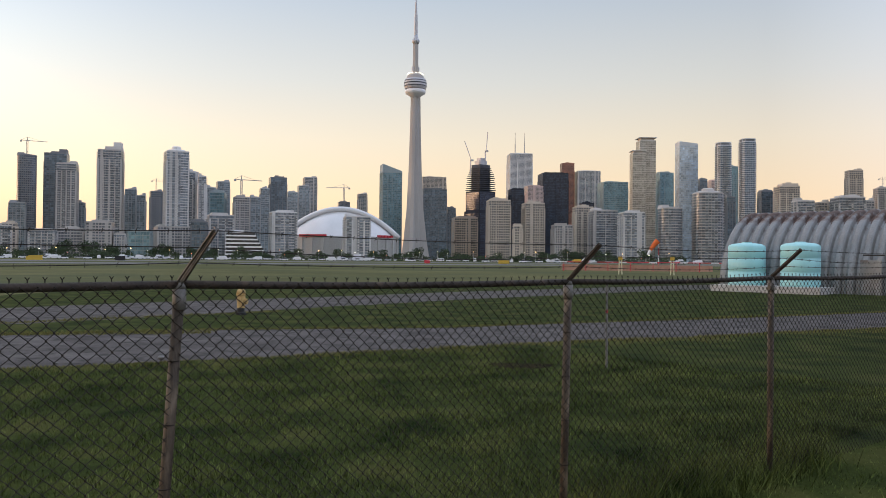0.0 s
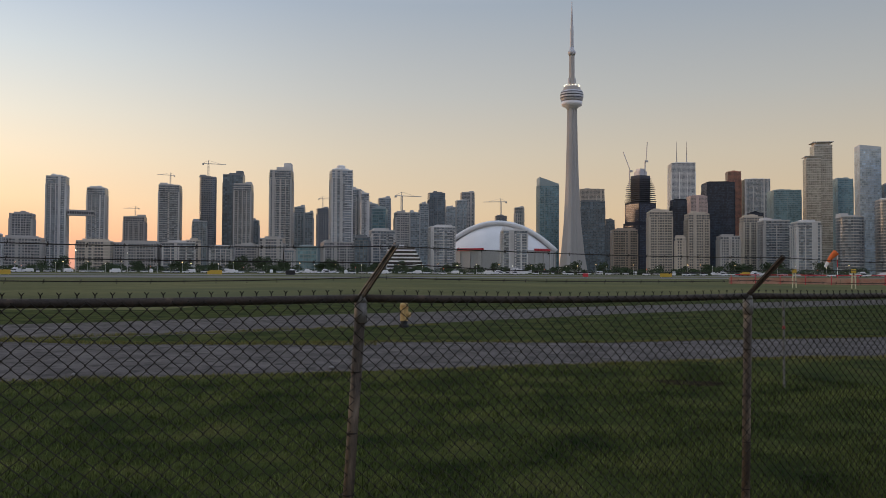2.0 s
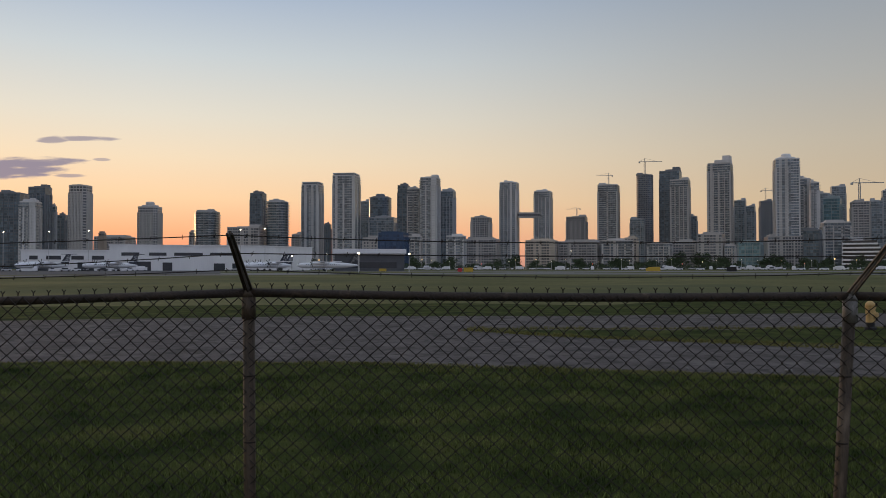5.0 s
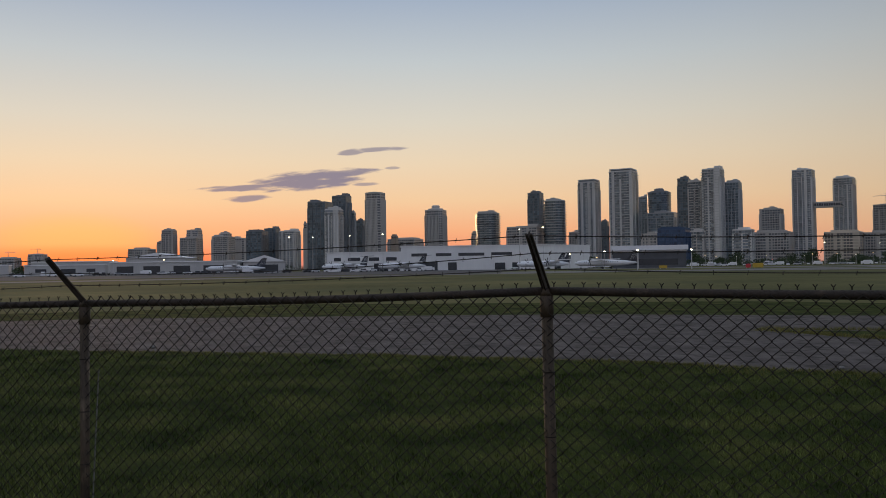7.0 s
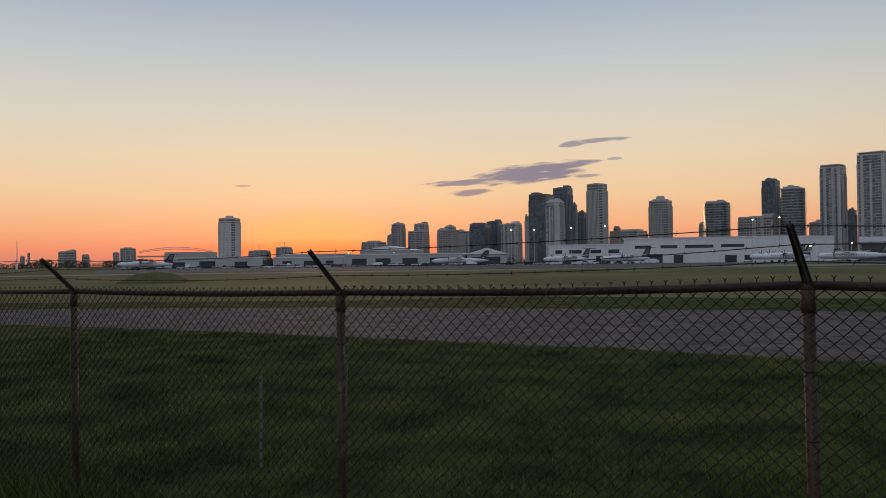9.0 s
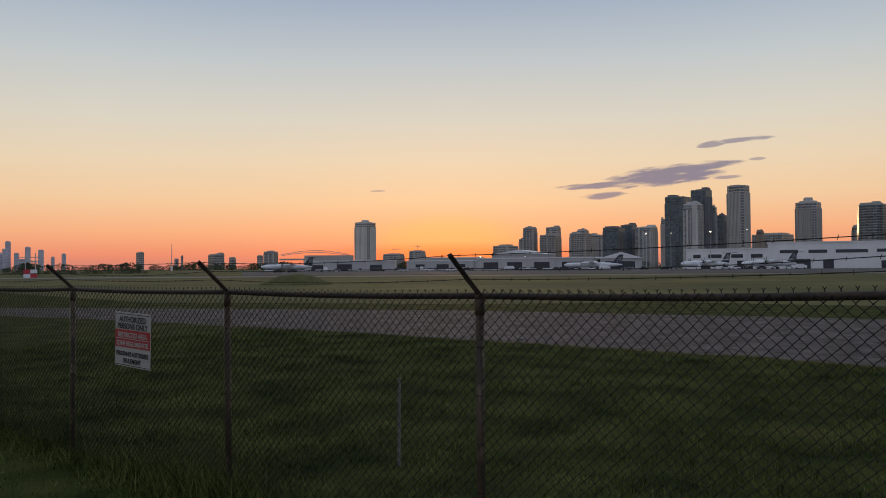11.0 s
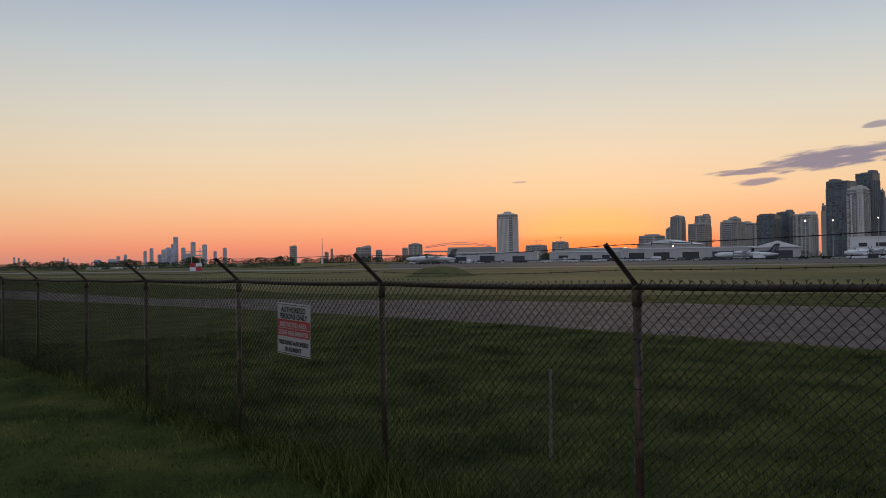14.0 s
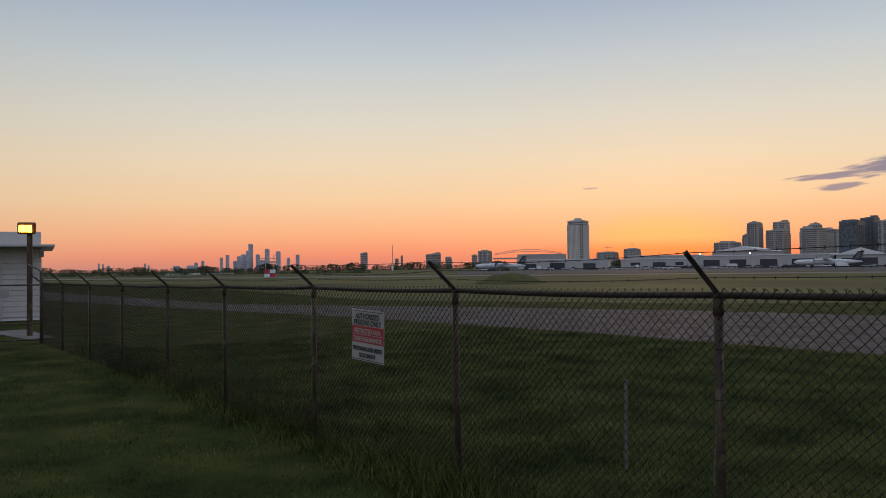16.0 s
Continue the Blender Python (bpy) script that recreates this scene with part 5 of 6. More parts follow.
def aircraft(m, label="white twin-propeller airliner with a dark navy tail"):
    """Nose towards -x, wheels on z = 0; about 33 m long."""
    ob = thing("airliner", label, "aeroplane", m, "turboprop airliners")
    lie = Matrix.Translation((0, 0, 2.75)) @ Matrix.Rotation(radians(90), 4, "Y")
    bm = bmesh.new()
    lathe(bm, [(0.12, -16.4), (0.6, -15.9), (1.0, -15.0), (1.28, -13.6), (1.35, -12), (1.35, 6), (1.2, 9.5), (0.8, 13), (0.4, 15.5), (0.15, 16.2)], 20, lie)
    fuse = part("fuselage", bm, M_FUSE, ob, smooth=True)
    for k in range(16):
        for s in (-1, 1):
            bm = bmesh.new()
            box(bm, -10.5 + k * 1.15, s * 1.32, 3.05, 0.3, 0.06, 0.38, bevel=0.02)
            part("cabin_window", bm, M_PANE, fuse)
    bm = bmesh.new()
    box(bm, -15.0, 0, 3.15, 0.7, 1.5, 0.45, bevel=0.1)
    part("windscreen", bm, M_PANE, fuse)
    for s in (-1, 1):
        bm = bmesh.new()
        v = [bm.verts.new(p) for p in ((-1.6, 0, 4.1), (1.6, 0, 4.1), (0.7, s * 14.2, 4.5), (-0.7, s * 14.2, 4.5))]
        f = bm.faces.new(v if s > 0 else v[::-1])
        g = bmesh.ops.extrude_face_region(bm, geom=[f])
        bmesh.ops.translate(bm, verts=[e for e in g["geom"] if isinstance(e, bmesh.types.BMVert)], vec=(0, 0, 0.32))
        bmesh.ops.recalc_face_normals(bm, faces=bm.faces)
        part("wing", bm, M_FUSE, ob)
        bm = bmesh.new()
        lathe(bm, [(0.3, -4.6), (0.62, -4.2), (0.75, -2.5), (0.7, 1.2), (0.25, 4.2)], 14, Matrix.Translation((-1.2, s * 4.4, 3.75)) @ Matrix.Rotation(radians(90), 4, "Y"))
        nac = part("engine_nacelle", bm, M_FUSE, ob, smooth=True)
        bm = bmesh.new()
        lathe(bm, [(0.28, 0), (0.2, 0.4), (0.03, 0.65)], 12, Matrix.Translation((-5.8, s * 4.4, 3.75)) @ Matrix.Rotation(radians(-90), 4, "Y"))
        part("spinner", bm, M_NAVY, nac)
        for k in range(6):
            bm = bmesh.new()
            a = math.pi * k / 3 + 0.3
            box(bm, 0, 0, 0.2, 0.09, 0.3, 1.8)
            bmesh.ops.transform(bm, matrix=Matrix.Translation((-5.95, s * 4.4, 3.75)) @ Matrix.Rotation(a, 4, "X"), verts=bm.verts)
            part("propeller_blade", bm, M_BLACK, nac)
        bm = bmesh.new()
        rod(bm, (0.6, s * 4.4, 0.5), (0.2, s * 4.4, 3.3), 0.12, 8)
        leg = part("landing_gear", bm, M_STEEL, ob)
        for q in (-0.3, 0.3):
            bm = bmesh.new()
            rod(bm, (0.6, s * 4.4 + q - 0.13, 0.5), (0.6, s * 4.4 + q + 0.13, 0.5), 0.5, 16)
            part("wheel", bm, M_BLACK, leg)
        bm = bmesh.new()
        v = [bm.verts.new(p) for p in ((14.6, 0, 8.0), (16.6, 0, 8.0), (16.6, s * 4.4, 8.1), (15.5, s * 4.4, 8.1))]
        f = bm.faces.new(v if s > 0 else v[::-1])
        g = bmesh.ops.extrude_face_region(bm, geom=[f])
        bmesh.ops.translate(bm, verts=[e for e in g["geom"] if isinstance(e, bmesh.types.BMVert)], vec=(0, 0, 0.22))
        bmesh.ops.recalc_face_normals(bm, faces=bm.faces)
        part("tailplane", bm, M_NAVY, ob)
    bm = bmesh.new()
    v = [bm.verts.new(p) for p in ((10.2, -0.16, 3.4), (15.6, -0.16, 3.2), (16.8, -0.16, 8.1), (14.2, -0.16, 8.1))]
    f = bm.faces.new(v)
    g = bmesh.ops.extrude_face_region(bm, geom=[f])
    bmesh.ops.translate(bm, verts=[e for e in g["geom"] if isinstance(e, bmesh.types.BMVert)], vec=(0, 0.32, 0))
    bmesh.ops.recalc_face_normals(bm, faces=bm.faces)
    fin = part("tail_fin", bm, M_NAVY, ob, "dark navy tail fin")
    for k in range(5):
        for s in (-1, 1):
            bm = bmesh.new()
            rod(bm, (12.6 + k * 0.75, s * 0.18, 4.0 + 0.2 * k), (14.6 + k * 0.42, s * 0.18, 7.6), 0.05, 4)
            part("stripe", bm, M_FUSE, fin)
    bm = bmesh.new()
    rod(bm, (-13.2, 0, 0.35), (-13.2, 0, 1.8), 0.09, 8)
    leg = part("nose_gear", bm, M_STEEL, ob)
    bm = bmesh.new()
    rod(bm, (-13.2, -0.25, 0.35), (-13.2, 0.25, 0.35), 0.35, 14)
    part("wheel", bm, M_BLACK, leg)
    return ob


plane = aircraft(pose(-468, -41, 0.05, 0, 0, 125))
for x, y, yaw in ((-336.4, 251.6, 96), (-301.3, 263.1, 22), (-390.5, 168.0, 112), (-378.1, 194.3, 104), (-452.1, 129.1, 66), (-326.3, 248.4, 100)):
    copy_thing(plane, pose(x, y, 0.03, 0, 0, yaw))

# ---- vehicles on the far apron and road ----
M_TYRE = M_BLACK


def car(colour, van, label):
    ob = thing("van" if van else "car", label, "van" if van else "car", pose(0, 0, 0), "parked vehicles")
    bm = bmesh.new()
    L, W, H = (5.6, 2.0, 1.5) if van else (4.5, 1.8, 0.75)
    box(bm, 0, 0, 0.35, L, W, H, bevel=0.14)
    part("body", bm, colour, ob, smooth=False)
    bm = bmesh.new()
    box(bm, 0.2 if not van else 0.4, 0, 0.35 + H - 0.05, L * (0.55 if not van else 0.75), W * 0.86, 0.62, bevel=0.18)
    part("cabin", bm, M_PANE if not van else colour, ob)
    for x in (-L * 0.3, L * 0.3):
        for y in (-W / 2 + 0.1, W / 2 - 0.1):
            bm = bmesh.new()
            rod(bm, (x, y - 0.12, 0.36), (x, y + 0.12, 0.36), 0.36, 14)
            part("wheel", bm, M_TYRE, ob)
    for y in (-0.6, 0.6):
        bm = bmesh.new()
        box(bm, -L / 2 - 0.01, y, 0.75, 0.06, 0.3, 0.16)
        part("headlight", bm, M_WHITE, ob)
    return ob


M_SILVER = mat("car_silver", (0.42, 0.43, 0.45), (0.48, 0.49, 0.5), 1, 0.3, 0.4)
M_CARDK = mat("car_dark", (0.03, 0.033, 0.04), (0.05, 0.053, 0.06), 1, 0.3, 0.2)
kinds = [car(M_WHITE, True, "white service van parked on the apron"), car(M_WHITE, False, "white car parked on the far apron"), car(M_SILVER, False, "silver car parked on the far apron"),
         car(M_CARDK, False, "dark car parked on the far apron"), car(M_RED, False, "red car parked on the far apron"), car(M_YELLOW, True, "yellow airport service van on the apron")]
order = [0, 1, 2, 1, 3, 1, 2, 3, 4, 1, 2, 3, 2, 5]
for k in range(120):
    a = radians(-17 + 75 * (k + rr.uniform(-0.3, 0.3)) / 120)
    d = rr.choice((478, 500, 545, 570, 590)) + rr.uniform(-6, 6)
    i = order[k % 14] if k < 14 else order[k % 4]
    m = pose(-math.sin(a) * d, math.cos(a) * d, 0.03, 0, 0, math.degrees(a) + rr.choice((0, 0, 90, 180, 12)))
    if k < 14 and order.index(i) == k:
        kinds[i].matrix_world = m
    else:
        copy_thing(kinds[i], m)


for k in range(46):
    a = radians(61 + 36 * (k + rr.uniform(-0.4, 0.4)) / 46)
    d = rr.choice((395, 420, 445, 455)) + rr.uniform(-6, 6)
    copy_thing(kinds[order[(k * 5) % 8]], pose(-math.sin(a) * d, math.cos(a) * d, 0.03, 0, 0, math.degrees(a) + rr.choice((0, 90, 180, 20))))


def boat(m):
    ob = thing("motor_yacht", "white motor yacht moored in the channel", "boat", m, "moored boats")
    bm = bmesh.new()
    rows = []
    for x, w, z0, z1 in ((-9, 2.2, 0.3, 2.0), (-3, 2.5, 0.0, 2.1), (4, 2.2, 0.1, 2.5), (9.5, 0.15, 1.2, 3.1)):
        rows.append([bm.verts.new(p) for p in ((x, -w, z1), (x, -w * 0.6, z0), (x, w * 0.6, z0), (x, w, z1))])
    for q0, q1 in zip(rows, rows[1:]):
        for i in range(4):
            bm.faces.new((q0[i], q0[(i + 1) % 4], q1[(i + 1) % 4], q1[i]))
    bm.faces.new(rows[0])
    bm.faces.new(rows[-1][::-1])
    bmesh.ops.recalc_face_normals(bm, faces=bm.faces)
    part("hull", bm, M_WHITE, ob)
    bm = bmesh.new()
    box(bm, -2, 0, 2.0, 9, 3.6, 1.7, bevel=0.3)
    part("cabin", bm, M_WHITE, ob)
    bm = bmesh.new()
    box(bm, -2, 0, 2.7, 8.2, 3.7, 0.6, bevel=0.1)
    part("window_band", bm, M_PANE, ob)
    bm = bmesh.new()
    box(bm, -3, 0, 3.7, 5, 3, 1.1, bevel=0.25)
    part("flybridge", bm, M_WHITE, ob)
    bm = bmesh.new()
    rod(bm, (-3.5, 0, 4.6), (-4.2, 0, 8), 0.12, 6)
    part("mast", bm, M_STEEL, ob)
    return ob


yacht = boat(pose(-64.5, 618.6, 0.05, 0, 0, 10))
for x, y, yaw in ((-78.3, 617.1, 25), (-415.4, 463.1, 20), (-386.4, 487.5, 40), (-216.6, 583.1, 15), (-205.4, 591.3, 28), (78.9, 617.0, 170), (103.6, 613.3, 5), (-269.7, 560.5, 30), (166.0, 597.4, 160), (-226.8, 579.2, 15)):
    copy_thing(yacht, pose(x, y, 0.05, 0, 0, yaw)).scale = (0.62, 0.62, 0.62)


# ---- lamps of the shore and the apron ----
def lamp_post(h, glow, name, label, head=0.35):
    ob = thing(name, label, "lamp", pose(0, 0, 0), "airport and shore lamps")
    bm = bmesh.new()
    rod(bm, (0, 0, 0), (0, 0, h), 0.16, 8, 0.08)
    part("pole", bm, M_CLAD2, ob)
    bm = bmesh.new()
    bmesh.ops.create_icosphere(bm, subdivisions=2, radius=head, matrix=Matrix.Translation((0, 0, h + head * 0.6)) @ Matrix.Diagonal((1, 1, 0.7, 1)))
    part("globe", bm, glow, ob, "glowing lamp", smooth=True)
    return ob


low = [lamp_post(7.0, M_LAMP, "street_lamp", "lit orange street lamp along the shore road", 0.26), lamp_post(6.0, M_LAMPW, "street_lamp", "lit white street lamp along the shore road", 0.22), lamp_post(4.0, M_LAMPR, "beacon_lamp", "small red airfield beacon lamp", 0.2)]
for k in range(64):
    a = radians(-15 + 72 * (k + rr.uniform(-0.45, 0.45)) / 64)
    d = rr.choice((596, 600, 695))
    m = pose(-math.sin(a) * d, math.cos(a) * d, -0.03)
    if k < 3:
        low[k].matrix_world = m
    else:
        copy_thing(low[(0, 1, 0, 0, 1, 2)[k % 6]], m)
flood = None
for x, y, h in ((-429.2, 151.7, 19.0), (-424.7, 163.6, 18.85), (-403.4, 176.1, 18.94), (-396.1, 192.0, 19.58), (-342.8, 242.8, 20.19),
                (-335.8, 252.4, 20.98), (-510.0, 102.4, 8.28), (-514.9, 74.6, 8.16), (-296.5, 237.7, 6.73), (-286.5, 249.6, 7.67),
                (-276.6, 260.6, 7.88), (-218.6, 205.5, 6.69), (-205.7, 218.5, 6.54), (-345.8, 490.4, 14.43), (-319.0, 508.2, 13.2)):
    ob = lamp_post(h, M_LAMPW, "flood_lamp", "tall lit flood lamp beside the apron", 0.36)
    ob.matrix_world = pose(x, y, 0.02)


# ---- airfield signs and marks ----
def field_sign(x, y, w, h, material, label, yaw):
    ob = thing("taxiway_sign", label, "sign", pose(x, y, 0, 0, 0, yaw), "airfield signs")
    bm = bmesh.new()
    box(bm, 0, 0, 0.25, w, 0.35, h, bevel=0.04)
    part("panel", bm, material, ob)
    for s in (-0.35, 0.35):
        bm = bmesh.new()
        rod(bm, (s * w, 0, 0), (s * w, 0, 0.3), 0.06, 6)
        part("leg", bm, M_STEEL, ob)


for x, y, w, h, mm, lb in ((-147.7, 295.1, 4.6, 1.7, M_YELLOW, "yellow taxiway guidance sign on the grass"), (22.3, 329.2, 4.4, 1.3, M_YELLOW, "yellow taxiway guidance sign on the grass"), (-121.9, 306.7, 3.6, 1.7, M_BLACK, "black back of a taxiway sign"),
                        (-189.5, 232.7, 3.4, 1.5, M_YELLOW, "yellow taxiway guidance sign on the grass"), (-233.8, 233.0, 3.0, 1.1, M_YELLOW, "yellow taxiway guidance sign on the grass"), (-148.8, 294.6, 3.8, 1.3, M_YELLOW, "yellow taxiway guidance sign on the grass"),
                        (-7.5, 299.9, 2.0, 1.2, M_RED, "red mandatory sign beside the runway"), (-191.9, 230.7, 1.6, 1.3, M_RED, "red mandatory sign beside the runway")):
    field_sign(x, y, w, h, mm, lb, math.degrees(math.atan2(-x, y)))

# windsock and red-and-white approach barrier
wx, wy = 46.9, 184.1
ws = thing("windsock", "orange and white windsock on a red pole", "windsock", pose(wx, wy, 0))
for k in range(4):
    bm = bmesh.new()
    rod(bm, (0, 0, 1.6 * k), (0, 0, 1.6 * k + 1.6), 0.09, 8)
    part("pole_section", bm, M_RED if k % 2 == 0 else M_WHITE, ws)
for k in range(4):
    bm = bmesh.new()
    p0, p1 = Vector((-0.2 - 0.55 * k, 0, 6.35 - 0.42 * k - 0.09 * k * k)), Vector((-0.75 - 0.55 * k, 0, 5.93 - 0.42 * k - 0.09 * (k + 1) ** 2))
    rod(bm, p0, p1, 0.68 - 0.1 * k, 14, 0.58 - 0.1 * k)
    part("sock_ring", bm, M_ORANGE if k != 3 else M_WHITE, ws, "faded orange cloth ring")
M_BOARD = mat("faded_red_board", (0.36, 0.17, 0.12), (0.45, 0.28, 0.2), 0.8, 0.8)
br = thing("approach_barrier", "red and white approach-light barrier on posts", "barrier", pose(33.6, 146.2, 0, 0, 0, -13))
for k in range(22):
    bm = bmesh.new()
    box(bm, -13 + 1.3 * k, 0, 1.55, 1.3, 0.14, 0.15)
    part("bar", bm, M_RED if k % 4 else M_WHITE, br)
    if k % 3 == 0:
        bm = bmesh.new()
        box(bm, -13 + 1.3 * k, 0, 0, 0.12, 0.12, 1.7)
        part("upright", bm, M_RED, br)
for k in range(9):
    bm = bmesh.new()
    box(bm, -12 + 2.9 * k, 0.3, 0.1, 2.85, 0.1, 1.05)
    part("low_board", bm, M_BOARD, br)
for x, y in ((24.1, 115.5), (30.9, 113.9)):
    yp = thing("marker_post", "pair of cream posts carrying an amber airfield lamp", "post", pose(x, y, 0, 0, 0, -12), "amber marker posts")
    for s in (-0.22, 0.22):
        bm = bmesh.new()
        rod(bm, (s, 0, 0), (s * 0.7, 0, 2.0), 0.07, 8)
        part("leg", bm, mat("cream_paint", (0.6, 0.55, 0.35), (0.5, 0.45, 0.3), 3, 0.6), yp)
    bm = bmesh.new()
    box(bm, 0, 0, 2.0, 0.6, 0.3, 0.5, bevel=0.08)
    part("lamp_box", bm, M_YELLOW, yp, "amber lamp box")

# far mast, red-and-white equipment hut, cream marker
fm = thing("radio_mast", "slim tapering mast with a white equipment base", "mast", pose(-879.1, -194.9, 0))
bm = bmesh.new()
rod(bm, (0, 0, 0), (0, 0, 28), 0.5, 6, 0.15)
part("pole", bm, M_STEEL, fm)
bm = bmesh.new()
rod(bm, (-1.2, 0, 15), (0, 0, 28), 0.25, 5)
part("stay", bm, M_STEEL, fm)
for s in (-1.6, 2.2):
    bm = bmesh.new()
    box(bm, s, 0, 0, 1.2, 1.2, 5, 10)
    part("cabinet", bm, M_WHITE, fm)
eh = thing("equipment_hut", "red and white chequered equipment hut with an antenna frame", "hut", pose(-216.4, -82.6, 0, 0, 0, 110) @ Matrix.Scale(0.7, 4))
for k, (x, z) in enumerate(((-1.1, 0), (1.1, 0), (-1.1, 1.5), (1.1, 1.5))):
    bm = bmesh.new()
    box(bm, x, 0, z, 2.2, 2.2, 1.5)
    part("wall_panel", bm, M_RED if k in (1, 2) else M_WHITE, eh)
bm = bmesh.new()
for x in (-1.6, 1.6):
    rod(bm, (x, 0, 3), (x, 0, 8.9), 0.16, 5)
box(bm, 0, 0, 5.6, 4.6, 1.0, 0.6)
rod(bm, (-3.4, 0, 7.4), (3.4, 0, 7.4), 0.14, 5)
part("antenna_frame", bm, M_CLAD2, eh)
lg = thing("boundary_wall", "long low white wall at the runway end", "wall", pose(-379.7, -180.6, 0, 0, 0, 108))
bm = bmesh.new()
box(bm, 0, 0, 0, 32, 0.8, 0.8, bevel=0.05)
part("wall", bm, M_WHITE, lg)

# ---- things near the fence ----
M_HYD = mat("faded_yellow_paint", (0.52, 0.35, 0.13), (0.38, 0.25, 0.10), 5, 0.6, bump=0.2)
hy = thing("fire_hydrant", "faded yellow fire hydrant with a dark base on the grass", "hydrant", pose(-6.95, 27.8, 0.0, 0, 0, 78) @ Matrix.Diagonal((0.9, 0.9, 1.08, 1)))
bm = bmesh.new()
lathe(bm, [(0.17, 0), (0.19, 0.02), (0.19, 0.08), (0.13, 0.1), (0.13, 0.22)], 16)
part("foot", bm, M_BLACK, hy)
bm = bmesh.new()
lathe(bm, [(0.15, 0.22), (0.15, 0.6), (0.18, 0.62), (0.18, 0.66)], 18)
barrel = part("barrel", bm, M_HYD, hy, smooth=False)
for s in (-1, 1):
    bm = bmesh.new()
    rod(bm, (s * 0.12, 0, 0.5), (s * 0.24, 0, 0.5), 0.07, 10)
    part("outlet", bm, M_HYD, barrel)
bm = bmesh.new()
rod(bm, (0, -0.12, 0.42), (0, -0.25, 0.42), 0.09, 12)
part("outlet", bm, M_HYD, barrel)
bm = bmesh.new()
lathe(bm, [(0.17, 0.66), (0.15, 0.76), (0.08, 0.82), (0.04, 0.83), (0.04, 0.89)], 18)
part("bonnet", bm, M_HYD, hy, smooth=True)

# warning sign wired to the fence
SA, SB = Vector((-8.555, -2.643, 0)), Vector((-8.095, -2.196, 0))
sd = (SB - SA).normalized()
sn = Vector((sd.y, -sd.x, 0))
sign = thing("warning_sign", "white and red restricted-area sign wired to the fence", "sign",
             Matrix.Translation((SA + SB) / 2 + sn * 0.05 + Vector((0, 0, 1.29))) @ Matrix((sd, -sn, (0, 0, 1))).transposed().to_4x4() @ pose(0, 0, 0, 0, 1.5, 0))
M_SIGNW = mat("sign_white", (0.30, 0.30, 0.295), (0.37, 0.37, 0.36), 4, 0.5)
M_SIGNR = mat("sign_red", (0.30, 0.02, 0.025), (0.36, 0.025, 0.03), 4, 0.5)
M_INK = mat("sign_black", (0.02, 0.02, 0.022), (0.03, 0.03, 0.032), 4, 0.6)
bm = bmesh.new()
box(bm, 0, 0, -0.255, 0.63, 0.004, 0.51, bevel=0.001)
plate = part("plate", bm, M_SIGNW, sign)
bm = bmesh.new()
box(bm, 0, -0.0035, -0.075, 0.62, 0.002, 0.165)
part("red_band", bm, M_SIGNR, plate, "red band across the middle")
bm = bmesh.new()
box(bm, 0, -0.0055, 0.004, 0.60, 0.002, 0.006)
part("rule", bm, M_SIGNW, plate)
bm = bmesh.new()
for z in (-0.245, 0.235):
    box(bm, 0, -0.0035, z, 0.60, 0.002, 0.006)
part("border", bm, M_INK, plate)
for words, z, size, mm in (("AUTHORIZED", 0.165, 0.075, M_INK), ("PERSONS ONLY", 0.10, 0.075, M_INK), ("RESTRICTED AREA", 0.022, 0.062, M_SIGNW), ("ZONE REGLEMENTEE", -0.058, 0.06, M_SIGNW),
                           ("PERSONNES AUTORISEES", -0.155, 0.06, M_INK), ("SEULEMENT", -0.22, 0.06, M_INK)):
    cu = bpy.data.curves.new("lettering", "FONT")
    cu.body, cu.size, cu.align_x, cu.extrude, cu.offset = words, size, "CENTER", 0.0008, 0.0015
    tmp = bpy.data.objects.new("lettering_curve", cu)
    scene.collection.objects.link(tmp)
    bpy.context.view_layer.update()
    me = bpy.data.meshes.new_from_object(tmp.evaluated_get(bpy.context.evaluated_depsgraph_get()))
    bpy.data.objects.remove(tmp)
    me.materials.clear()
    me.materials.append(mm)
    span = max(v.co.x for v in me.vertices) - min(v.co.x for v in me.vertices)
    squeeze = min(1.0, 0.57 / span)
    tx = new("lettering", me)
    tx.parent = plate
    tx.matrix_basis = pose(0, -0.0062, z, 90, 0, 0) @ Matrix.Diagonal((squeeze, 1, 1, 1))
    tx["label"] = "sign lettering"

# stakes in the lawn
M_STAKE = mat("grey_stake", (0.17, 0.165, 0.155), (0.10, 0.095, 0.09), 8, 0.8)
for x, y, h, r, lean in ((-8.36, 0.03, 0.86, 0.016, 0.01), (2.87, 14.9, 1.5, 0.02, 0.0), (-7.9, 0.75, 1.1, 0.006, 0.05)):
    sk = thing("stake", "weathered grey stake standing in the lawn", "stake", pose(x, y, 0), "lawn stakes")
    bm = bmesh.new()
    rod(bm, (0, 0, -0.1), (lean, lean, h), r, 8, r * 0.9)
    shaft = part("shaft", bm, M_STAKE, sk)
    bm = bmesh.new()
    rod(bm, (lean, lean, h), (lean, lean, h + 0.02), r * 1.25, 8)
    part("cap", bm, M_STAKE, sk)
    if y > 10:
        bm = bmesh.new()
        box(bm, 0, 0, 1.0, 0.045, 0.045, 0.06, bevel=0.01)
        part("reflector", bm, M_SIGNR, sk)
